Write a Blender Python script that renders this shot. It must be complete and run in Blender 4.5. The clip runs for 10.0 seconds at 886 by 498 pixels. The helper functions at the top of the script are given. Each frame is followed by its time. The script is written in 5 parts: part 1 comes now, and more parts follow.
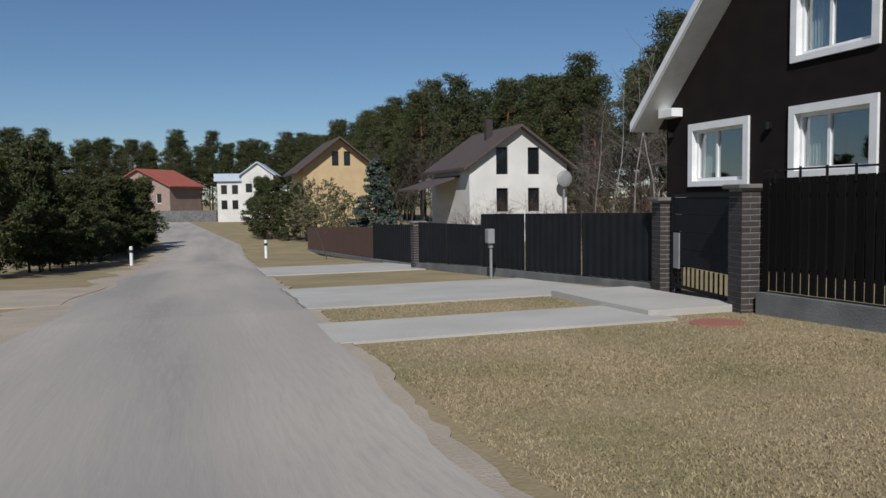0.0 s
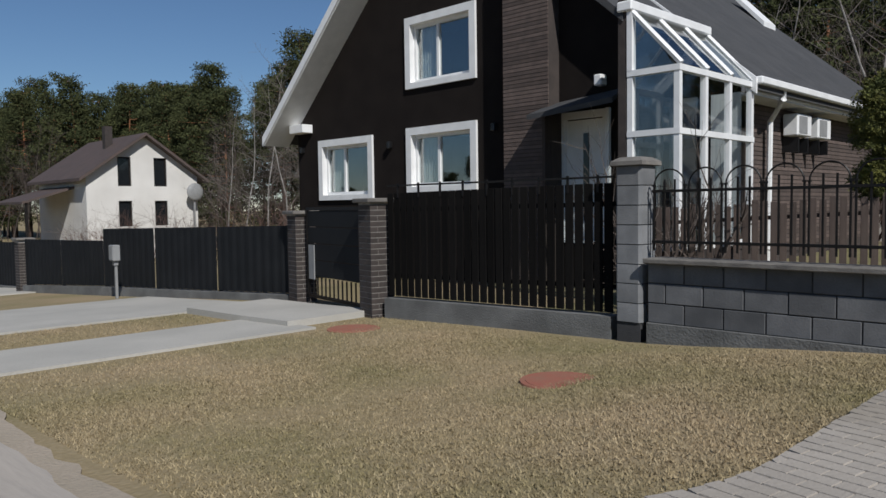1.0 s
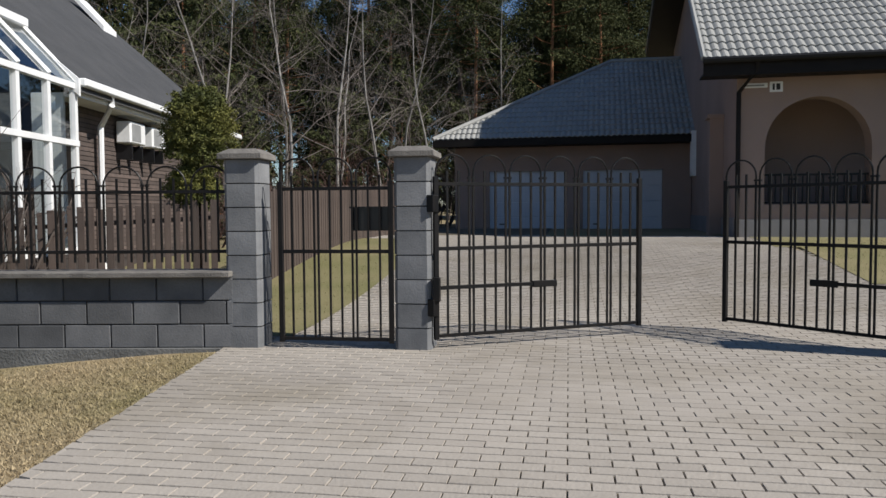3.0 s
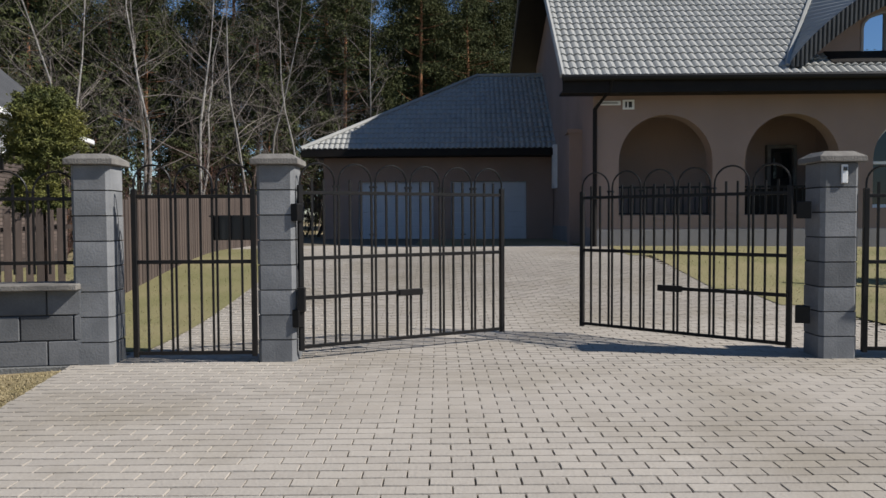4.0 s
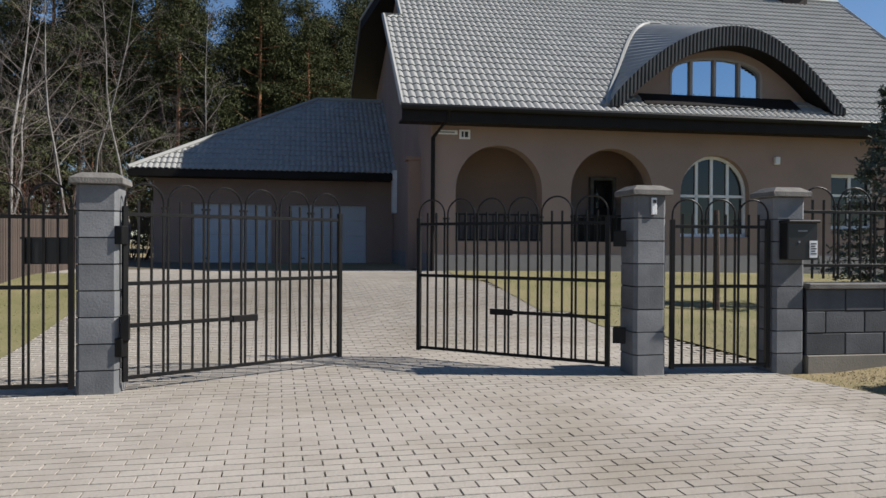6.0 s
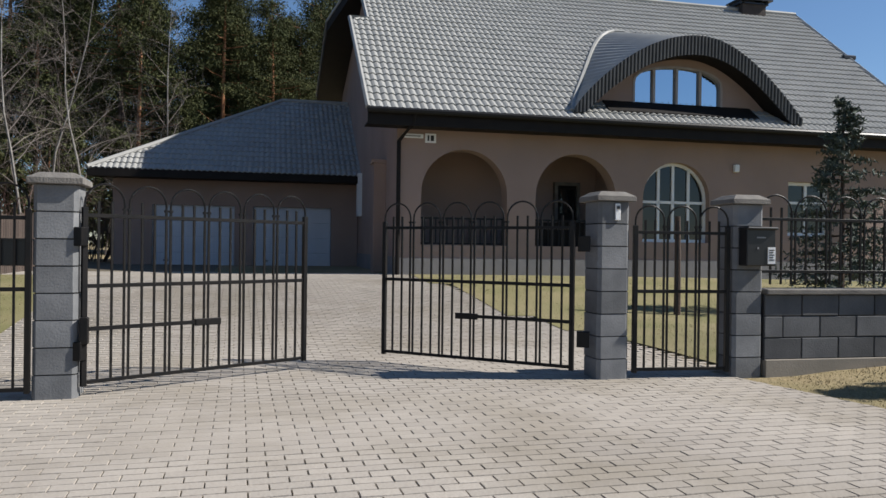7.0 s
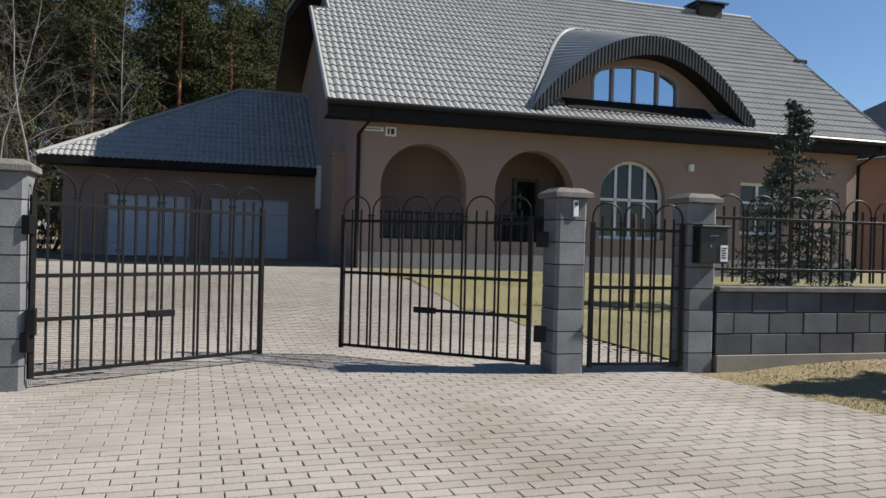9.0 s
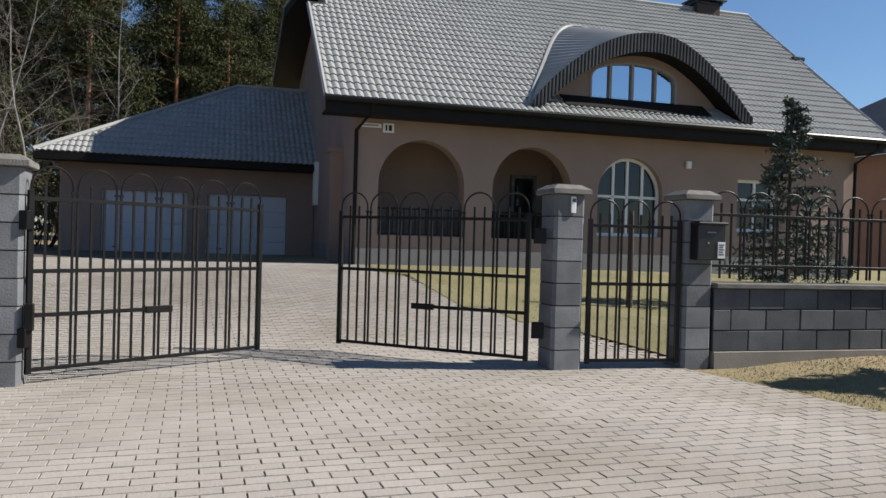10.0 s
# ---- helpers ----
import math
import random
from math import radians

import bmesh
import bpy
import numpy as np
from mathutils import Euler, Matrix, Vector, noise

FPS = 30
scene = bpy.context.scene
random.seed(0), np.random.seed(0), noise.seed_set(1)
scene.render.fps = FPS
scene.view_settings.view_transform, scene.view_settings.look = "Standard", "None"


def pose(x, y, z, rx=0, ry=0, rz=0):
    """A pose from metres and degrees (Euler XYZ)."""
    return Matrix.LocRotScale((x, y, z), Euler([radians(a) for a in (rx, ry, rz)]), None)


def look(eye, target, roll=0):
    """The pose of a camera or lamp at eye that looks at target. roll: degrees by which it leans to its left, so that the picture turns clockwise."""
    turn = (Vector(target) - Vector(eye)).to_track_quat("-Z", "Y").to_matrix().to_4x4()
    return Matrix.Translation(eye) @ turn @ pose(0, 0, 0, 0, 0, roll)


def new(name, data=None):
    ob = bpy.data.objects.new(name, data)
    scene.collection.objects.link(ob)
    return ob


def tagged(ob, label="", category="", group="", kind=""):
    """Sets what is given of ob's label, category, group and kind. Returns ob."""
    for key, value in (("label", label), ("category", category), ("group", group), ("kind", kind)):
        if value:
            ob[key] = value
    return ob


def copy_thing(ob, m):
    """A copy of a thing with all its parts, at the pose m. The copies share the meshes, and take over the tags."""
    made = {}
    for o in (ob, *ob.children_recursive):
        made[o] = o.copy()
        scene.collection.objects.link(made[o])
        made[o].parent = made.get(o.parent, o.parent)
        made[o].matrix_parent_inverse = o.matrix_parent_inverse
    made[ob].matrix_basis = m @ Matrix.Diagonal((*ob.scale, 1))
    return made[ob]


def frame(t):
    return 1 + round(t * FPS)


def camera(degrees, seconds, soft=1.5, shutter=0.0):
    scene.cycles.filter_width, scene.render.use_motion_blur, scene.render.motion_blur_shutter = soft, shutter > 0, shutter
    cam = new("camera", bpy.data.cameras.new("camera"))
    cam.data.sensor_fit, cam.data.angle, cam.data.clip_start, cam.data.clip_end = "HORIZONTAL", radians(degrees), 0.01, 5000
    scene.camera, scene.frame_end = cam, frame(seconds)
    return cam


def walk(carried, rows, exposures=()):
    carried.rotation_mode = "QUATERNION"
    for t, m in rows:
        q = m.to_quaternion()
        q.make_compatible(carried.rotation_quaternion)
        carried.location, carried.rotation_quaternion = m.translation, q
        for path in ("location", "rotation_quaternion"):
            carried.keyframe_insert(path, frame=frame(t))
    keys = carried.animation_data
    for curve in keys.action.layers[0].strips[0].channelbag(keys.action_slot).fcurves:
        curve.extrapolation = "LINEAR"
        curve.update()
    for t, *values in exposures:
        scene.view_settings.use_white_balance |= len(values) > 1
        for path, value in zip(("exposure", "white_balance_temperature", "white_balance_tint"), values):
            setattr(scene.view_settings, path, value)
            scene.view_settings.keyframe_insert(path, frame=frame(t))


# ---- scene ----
cam = camera(60.6, 10.0)
PATH = [
    (0, (0.427, -0.89, 1.212), (-0.22, 0.998, 1.079), -0.8),
    (0.5, (0.419, -1.082, 1.212), (0.172, 0.899, 1.088), -0.6),
    (1, (0.386, -0.95, 1.209), (0.674, 1.026, 1.098), -0.8),
    (1.5, (0.495, -0.909, 1.208), (1.292, 0.922, 1.101), -0.5),
    (2, (0.791, -0.961, 1.187), (1.969, 0.653, 1.083), -0.3),
    (2.5, (0.957, -0.989, 1.164), (2.389, 0.405, 1.065), -0.3),
    (3, (1.054, -1.087, 1.174), (2.649, 0.115, 1.069), -0.4),
    (3.2, (1.08, -1.118, 1.159), (2.72, 0.022, 1.06), -0.2),
    (4.5, (1.047, -1.136, 1.16), (2.883, -0.345, 1.095), -0.5),
    (5, (1.024, -1.164, 1.163), (2.904, -0.482, 1.119), -0.3),
    (5.5, (1.038, -1.165, 1.165), (2.947, -0.569, 1.138), -0.0),
    (6, (1.038, -1.164, 1.17), (2.967, -0.638, 1.155), 0.3),
    (7.5, (1.027, -1.149, 1.175), (2.986, -0.746, 1.169), 0.9),
    (8, (1.03, -1.163, 1.173), (2.995, -0.791, 1.164), 1.1),
    (8.5, (1.029, -1.156, 1.17), (2.999, -0.811, 1.158), 1.3),
    (9, (1.032, -1.149, 1.172), (3.004, -0.821, 1.154), 1.5),
    (9.5, (1.028, -1.148, 1.17), (3.002, -0.826, 1.148), 1.5),
    (10, (1.029, -1.145, 1.166), (3.003, -0.824, 1.14), 1.6),
]
walk(cam, [(t, look(eye, target, roll)) for t, eye, target, roll in PATH], [(0, -0.14, 6150, 10), (0.5, -0.2, 6150, 10), (1.2, -0.17, 6200, 10), (1.8, -0.08, 6350, 10), (2.5, 0.17, 6450, 10), (3.2, 0.34, 6450, 10), (4.5, 0.43, 6400, 10), (6, 0.52, 6450, 10), (7.5, 0.58, 6450, 10), (10, 0.6, 6450, 10)])

# ---- world, sun, exposure ----
SUN_DIR = Vector((0.243, -0.97, 0.87)).normalized()
world = bpy.data.worlds.new("sky")
scene.world = world
world.use_nodes = True
wn = world.node_tree.nodes
sky_tex = wn.new("ShaderNodeTexSky")
sky_tex.sky_type = "NISHITA"
sky_tex.sun_disc = False
sky_tex.sun_elevation = radians(41.0)
sky_tex.sun_rotation = radians(165.9)
sky_tex.ozone_density = 6.0
sky_tex.air_density = 1.0
sky_tex.dust_density = 0.0
wn["Background"].inputs["Strength"].default_value = 0.07
world.node_tree.links.new(sky_tex.outputs[0], wn["Background"].inputs["Color"])
sun = bpy.data.lights.new("sun", "SUN")
sun.energy, sun.angle, sun.color = 5.0, radians(0.55), (1.0, 0.955, 0.885)
sun_ob = new("sun", sun)
sun_ob.matrix_world = look(SUN_DIR * 60, (0, 0, 0))


# ---- materials ----
def mat(name, c1, c2=None, scale=6.0, rough=0.8, bump=0.0, metal=0.0, fine=90.0, rand=0.0, spec=0.5, stretch=None, c3=None, yaw=0.0, stain=None):
    """Noise-mixed paint: c1/c2 in broad patches, c3 as fine grain; rand varies each piece."""
    m = bpy.data.materials.new(name)
    m.use_nodes = True
    nt, ns, lk = m.node_tree, m.node_tree.nodes, m.node_tree.links
    b = ns["Principled BSDF"]
    b.inputs["Roughness"].default_value = rough
    b.inputs["Metallic"].default_value = metal
    b.inputs["Specular IOR Level"].default_value = spec
    c2 = c2 or tuple(x * 0.8 for x in c1)
    c3 = c3 or tuple((x + y) * 0.42 for x, y in zip(c1, c2))
    tc = ns.new("ShaderNodeTexCoord")
    mp = ns.new("ShaderNodeMapping")
    mp.vector_type = "TEXTURE" if yaw else "POINT"
    mp.inputs["Rotation"].default_value = (0, 0, radians(yaw))
    mp.inputs["Scale"].default_value = stretch or (1, 1, 1)
    lk.new(tc.outputs["Object"], mp.inputs["Vector"])
    n1 = ns.new("ShaderNodeTexNoise")
    n1.inputs["Scale"].default_value, n1.inputs["Detail"].default_value = scale, 6
    n2 = ns.new("ShaderNodeTexNoise")
    n2.inputs["Scale"].default_value, n2.inputs["Detail"].default_value = fine, 3
    for n in (n1, n2):
        lk.new(mp.outputs[0], n.inputs["Vector"])
    r1 = ns.new("ShaderNodeMapRange")
    r1.inputs[1].default_value, r1.inputs[2].default_value = 0.35, 0.65
    lk.new(n1.outputs["Fac"], r1.inputs[0])
    r2 = ns.new("ShaderNodeMapRange")
    r2.inputs[1].default_value, r2.inputs[2].default_value, r2.inputs[4].default_value = 0.45, 0.75, 0.7
    lk.new(n2.outputs["Fac"], r2.inputs[0])
    m1, m2 = ns.new("ShaderNodeMix"), ns.new("ShaderNodeMix")
    for x in (m1, m2):
        x.data_type = "RGBA"
    m1.inputs[6].default_value, m1.inputs[7].default_value = (*c1, 1), (*c2, 1)
    lk.new(r1.outputs[0], m1.inputs[0])
    lk.new(m1.outputs[2], m2.inputs[6])
    m2.inputs[7].default_value = (*c3, 1)
    lk.new(r2.outputs[0], m2.inputs[0])
    out = m2.outputs[2]
    if stain:
        ge0, n3, r3, m3 = ns.new("ShaderNodeNewGeometry"), ns.new("ShaderNodeTexNoise"), ns.new("ShaderNodeMapRange"), ns.new("ShaderNodeMix")
        n3.inputs["Scale"].default_value, n3.inputs["Detail"].default_value = 0.55, 7
        n3.inputs["Roughness"].default_value = 0.62
        lk.new(ge0.outputs["Position"], n3.inputs["Vector"])
        r3.inputs[1].default_value, r3.inputs[2].default_value, r3.inputs[4].default_value = 0.47, 0.72, 0.8
        lk.new(n3.outputs["Fac"], r3.inputs[0])
        m3.data_type = "RGBA"
        lk.new(r3.outputs[0], m3.inputs[0])
        lk.new(out, m3.inputs[6])
        m3.inputs[7].default_value = (*stain, 1)
        out = m3.outputs[2]
    if rand:
        oi, ge, ad = ns.new("ShaderNodeObjectInfo"), ns.new("ShaderNodeNewGeometry"), ns.new("ShaderNodeMath")
        ad.operation = "ADD"
        lk.new(oi.outputs["Random"], ad.inputs[0])
        lk.new(ge.outputs["Random Per Island"], ad.inputs[1])
        fr = ns.new("ShaderNodeMath")
        fr.operation = "FRACT"
        lk.new(ad.outputs[0], fr.inputs[0])
        mr = ns.new("ShaderNodeMapRange")
        mr.inputs[3].default_value, mr.inputs[4].default_value = 1 - rand, 1 + rand
        lk.new(fr.outputs[0], mr.inputs[0])
        hs = ns.new("ShaderNodeHueSaturation")
        lk.new(mr.outputs[0], hs.inputs["Value"])
        lk.new(out, hs.inputs["Color"])
        out = hs.outputs["Color"]
    lk.new(out, b.inputs["Base Color"])
    if bump:
        bp = ns.new("ShaderNodeBump")
        bp.inputs["Strength"].default_value, bp.inputs["Distance"].default_value = bump, 0.02
        lk.new(n2.outputs["Fac"], bp.inputs["Height"])
        lk.new(bp.outputs[0], b.inputs["Normal"])
    return m


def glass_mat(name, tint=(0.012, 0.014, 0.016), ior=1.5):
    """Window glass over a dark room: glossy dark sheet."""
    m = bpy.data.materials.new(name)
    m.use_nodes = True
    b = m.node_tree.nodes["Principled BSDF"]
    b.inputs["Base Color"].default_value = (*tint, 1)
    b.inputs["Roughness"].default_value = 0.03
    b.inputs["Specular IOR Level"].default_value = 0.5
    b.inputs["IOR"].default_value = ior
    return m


def clear_glass(name):
    m = bpy.data.materials.new(name)
    m.use_nodes = True
    ns, lk = m.node_tree.nodes, m.node_tree.links
    tr, gl, mx, lw = ns.new("ShaderNodeBsdfTransparent"), ns.new("ShaderNodeBsdfGlossy"), ns.new("ShaderNodeMixShader"), ns.new("ShaderNodeLayerWeight")
    tr.inputs[0].default_value = (0.9, 0.94, 0.94, 1)
    gl.inputs["Roughness"].default_value = 0.02
    pw, ma = ns.new("ShaderNodeMath"), ns.new("ShaderNodeMath")
    pw.operation, pw.inputs[1].default_value = "POWER", 4.0
    ma.operation, ma.inputs[1].default_value, ma.inputs[2].default_value = "MULTIPLY_ADD", 0.7, 0.2
    lk.new(lw.outputs["Facing"], pw.inputs[0])
    lk.new(pw.outputs[0], ma.inputs[0])
    lk.new(ma.outputs[0], mx.inputs[0])
    lk.new(tr.outputs[0], mx.inputs[1])
    lk.new(gl.outputs[0], mx.inputs[2])
    lk.new(mx.outputs[0], ns["Material Output"].inputs["Surface"])
    return m


M_GRASS = mat("dry_grass", (0.285, 0.22, 0.135), (0.19, 0.165, 0.085), 0.5, 0.97, 0.5, fine=30, c3=(0.32, 0.26, 0.165), spec=0.1)
M_LAWN = mat("yard_grass", (0.135, 0.125, 0.046), (0.205, 0.17, 0.085), 0.9, 0.95, 0.6, fine=26, c3=(0.19, 0.18, 0.075))
M_BLADE = mat("grass_blade", (0.33, 0.257, 0.158), (0.205, 0.178, 0.09), 0.5, 0.95, fine=9, rand=0.3, c3=(0.36, 0.295, 0.19), spec=0.1)
M_BLADE_G = mat("lawn_blade", (0.15, 0.135, 0.052), (0.235, 0.19, 0.1), 0.9, 0.9, fine=9, rand=0.3)
M_ROAD = mat("worn_asphalt", (0.25, 0.233, 0.213), (0.385, 0.345, 0.30), 0.55, 0.95, 0.25, fine=22, c3=(0.31, 0.282, 0.25), stretch=(9, 1, 1), yaw=126.87, spec=0.2)
M_DUST = mat("sandy_verge", (0.37, 0.305, 0.24), (0.29, 0.25, 0.185), 1.2, 0.97, 0.5, fine=40)
M_PAVER = mat("paving_block", (0.37, 0.334, 0.29), (0.315, 0.284, 0.248), 0.5, 0.93, 0.25, fine=70, rand=0.06, c3=(0.31, 0.275, 0.235), spec=0.2, stain=(0.225, 0.195, 0.15))
M_JOINT = mat("joint_sand", (0.085, 0.07, 0.052), (0.12, 0.10, 0.06), 3, 0.98, 0.4)
M_SLAB = mat("concrete_slab", (0.42, 0.40, 0.36), (0.35, 0.335, 0.30), 0.9, 0.92, 0.25, fine=45)
M_BLOCK = mat("grey_concrete_block", (0.215, 0.217, 0.22), (0.135, 0.138, 0.142), 3, 0.88, 0.15, fine=60, rand=0.2, spec=0.25)
M_WALLBLOCK = mat("dark_concrete_block", (0.135, 0.136, 0.14), (0.088, 0.09, 0.094), 3, 0.9, 0.15, fine=60, rand=0.25, spec=0.25)
M_MORTAR = mat("dark_mortar", (0.045, 0.045, 0.047), None, 8, 0.95, 0.3)
M_CAP = mat("concrete_cap", (0.19, 0.175, 0.155), (0.105, 0.097, 0.088), 6, 0.9, 0.4, fine=70)
M_PLINTH = mat("weathered_plinth", (0.165, 0.165, 0.16), (0.095, 0.095, 0.092), 2.2, 0.93, 0.5, fine=50)
M_FOOTING = mat("sandy_concrete", (0.27, 0.24, 0.20), (0.2, 0.18, 0.15), 2.5, 0.93, 0.15, fine=60)
M_IRON = mat("black_iron", (0.007, 0.007, 0.0075), (0.013, 0.011, 0.01), 9, 0.42, 0.1, fine=150, spec=0.22)
M_BLACKWOOD = mat("black_stained_board", (0.005, 0.0046, 0.0045), (0.008, 0.0074, 0.007), 3, 0.85, spec=0.08, bump=0.3, fine=60, rand=0.25, stretch=(6, 6, 0.6))
M_BROWNWOOD = mat("brown_picket", (0.055, 0.038, 0.031), (0.085, 0.062, 0.05), 3, 0.8, 0.35, fine=50, rand=0.25, stretch=(6, 6, 0.5))
M_STUCCO = mat("beige_stucco", (0.325, 0.232, 0.192), (0.275, 0.2, 0.165), 0.8, 0.93, 0.35, fine=110)
M_STUCCO_GREY = mat("grey_plinth_render", (0.21, 0.20, 0.20), (0.17, 0.165, 0.165), 1.5, 0.93, 0.35, fine=110)
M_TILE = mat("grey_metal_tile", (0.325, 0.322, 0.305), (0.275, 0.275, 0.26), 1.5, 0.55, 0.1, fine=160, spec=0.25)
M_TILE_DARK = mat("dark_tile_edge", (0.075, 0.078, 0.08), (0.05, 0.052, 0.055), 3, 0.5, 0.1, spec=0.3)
M_SOFFIT = mat("dark_brown_soffit", (0.011, 0.0095, 0.009), (0.016, 0.0135, 0.012), 3, 0.6, 0.15, spec=0.15)
M_GUTTER = mat("dark_gutter", (0.011, 0.011, 0.012), None, 5, 0.4, spec=0.25)
M_WHITE = mat("white_frame", (0.78, 0.78, 0.77), (0.7, 0.7, 0.69), 4, 0.45, 0.05)
M_WHITE_WALL = mat("white_render", (0.64, 0.62, 0.585), (0.54, 0.52, 0.485), 0.5, 0.9, 0.2)
M_DOOR_GREY = mat("pale_garage_panel", (0.52, 0.55, 0.60), (0.48, 0.51, 0.56), 2, 0.5, 0.05)
M_DARKBRICK = mat("dark_brown_brick", (0.055, 0.043, 0.038), (0.036, 0.029, 0.026), 5, 0.9, 0.4, fine=90, rand=0.2)
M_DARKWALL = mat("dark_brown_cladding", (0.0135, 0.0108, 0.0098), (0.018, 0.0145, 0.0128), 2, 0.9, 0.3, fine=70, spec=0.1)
M_PIERBRICK = mat("brown_clinker", (0.115, 0.085, 0.073), (0.08, 0.06, 0.052), 6, 0.85, 0.4, fine=90, rand=0.3)
M_LIGHTMORTAR = mat("pale_mortar", (0.27, 0.25, 0.225), None, 8, 0.95, 0.3)
M_SHINGLE = mat("charcoal_shingle", (0.042, 0.043, 0.045), (0.058, 0.058, 0.06), 2.2, 0.85, 0.4, fine=70)
M_BROWNROOF = mat("brown_roof", (0.085, 0.06, 0.052), (0.065, 0.048, 0.042), 1.2, 0.75, 0.3, fine=30)
M_ORANGE = mat("ochre_timber_wall", (0.50, 0.365, 0.205), (0.43, 0.31, 0.17), 0.8, 0.85, 0.2)
M_REDROOF = mat("red_roof", (0.34, 0.09, 0.055), (0.27, 0.075, 0.05), 0.6, 0.75, 0.2)
M_PALEROOF = mat("pale_blue_roof", (0.45, 0.52, 0.6), (0.38, 0.45, 0.53), 0.6, 0.5, 0.1)
M_DORMERFRAME = mat("pale_brown_frame", (0.34, 0.30, 0.275), (0.28, 0.25, 0.23), 3, 0.6)
M_GLASS = glass_mat("window_glass")
M_SKYGLASS = glass_mat("coated_glass", (0.52, 0.6, 0.68), 1.5)
M_SKYGLASS.node_tree.nodes["Principled BSDF"].inputs["Metallic"].default_value = 1.0
M_CLEAR = clear_glass("clear_pane")
M_CURTAIN = mat("white_curtain", (0.72, 0.72, 0.70), (0.55, 0.56, 0.56), 3, 0.9, stretch=(9, 9, 0.4))
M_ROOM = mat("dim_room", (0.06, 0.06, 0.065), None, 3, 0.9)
M_BARK = mat("pine_bark", (0.085, 0.055, 0.04), (0.05, 0.036, 0.03), 4, 0.95, 0.6, fine=25)
M_BARK_UP = mat("orange_pine_bark", (0.30, 0.135, 0.06), (0.20, 0.09, 0.045), 4, 0.9, 0.5, fine=25)
M_BIRCH = mat("birch_bark", (0.30, 0.28, 0.255), (0.15, 0.135, 0.12), 2.2, 0.8, 0.3, fine=14, c3=(0.10, 0.09, 0.08))
M_TWIG = mat("bare_twig", (0.085, 0.066, 0.055), (0.05, 0.039, 0.033), 2, 0.9, fine=20)
M_TWIG_PALE = mat("birch_twig", (0.19, 0.163, 0.143), (0.085, 0.07, 0.06), 1.2, 0.9, fine=12)
M_TWIG_RED = mat("reddish_twig", (0.11, 0.06, 0.045), (0.075, 0.043, 0.034), 2, 0.9, fine=20)
M_NEEDLE = mat("pine_needles", (0.04, 0.048, 0.019), (0.064, 0.068, 0.026), 0.5, 0.9, fine=3, rand=0.45, c3=(0.03, 0.04, 0.015), spec=0.2)
M_SPRUCE = mat("spruce_needles", (0.07, 0.09, 0.07), (0.045, 0.062, 0.046), 1.5, 0.8, fine=5, rand=0.4)
M_THUJA = mat("thuja_foliage", (0.15, 0.14, 0.024), (0.05, 0.065, 0.014), 2, 0.8, fine=6, rand=0.45)
M_SCRUB = mat("olive_scrub", (0.11, 0.11, 0.045), (0.085, 0.07, 0.035), 1.5, 0.9, fine=5, rand=0.4)
M_RED = mat("red_painted_cover", (0.30, 0.10, 0.065), (0.26, 0.125, 0.08), 6, 0.8, 0.3)
M_BLACK = mat("black_enamel", (0.012, 0.012, 0.013), None, 6, 0.35)
M_METALGREY = mat("grey_cabinet_metal", (0.26, 0.262, 0.26), (0.21, 0.212, 0.21), 5, 0.6, 0.1)
M_FENCEBROWN = mat("brown_profile_sheet", (0.085, 0.045, 0.035), (0.07, 0.038, 0.03), 2, 0.55, 0.1)
M_FENCEBLACK = mat("black_profile_sheet", (0.008, 0.009, 0.0105), (0.012, 0.013, 0.0145), 2, 0.7, 0.1, spec=0.2)
M_INK = mat("dark_ink", (0.02, 0.02, 0.022), None, 6, 0.7)


# ---- building helpers ----
def part(name, bm, material, parent=None, label="", smooth=False):
    """Links a bmesh as one mesh object, under a thing or a part."""
    me = bpy.data.meshes.new(name)
    bm.to_mesh(me)
    bm.free()
    me.materials.append(material)
    if smooth:
        me.shade_smooth()
    ob = new(name, me)
    if parent:
        ob.parent = parent
    if label:
        ob["label"] = label
    return ob


def share(name, ob, m, parent=None):
    """Another object on the same mesh."""
    o = new(name, ob.data)
    o.parent = parent
    o.matrix_basis = m
    return o


def empty(name, m=None, **tags):
    ob = new(name)
    ob.empty_display_size = 0.1
    if m is not None:
        ob.matrix_world = m
    return tagged(ob, **tags)


def box(bm, x0, y0, z0, x1, y1, z1, bev=0.0, m=None):
    mm = Matrix.Translation(((x0 + x1) / 2, (y0 + y1) / 2, (z0 + z1) / 2)) @ Matrix.Diagonal((abs(x1 - x0), abs(y1 - y0), abs(z1 - z0), 1))
    r = bmesh.ops.create_cube(bm, size=1, matrix=mm)
    if bev:
        es = list({e for v in r["verts"] for e in v.link_edges})
        g = bmesh.ops.bevel(bm, geom=es, offset=bev, segments=1, affect="EDGES")
        vs = list({v for f in g["faces"] for v in f.verts})
    else:
        vs = r["verts"]
    if m is not None:
        bmesh.ops.transform(bm, matrix=m, verts=vs)
    return bm


def boxes(*specs, bev=0.0):
    bm = bmesh.new()
    for s in specs:
        box(bm, *s, bev=bev)
    return bm


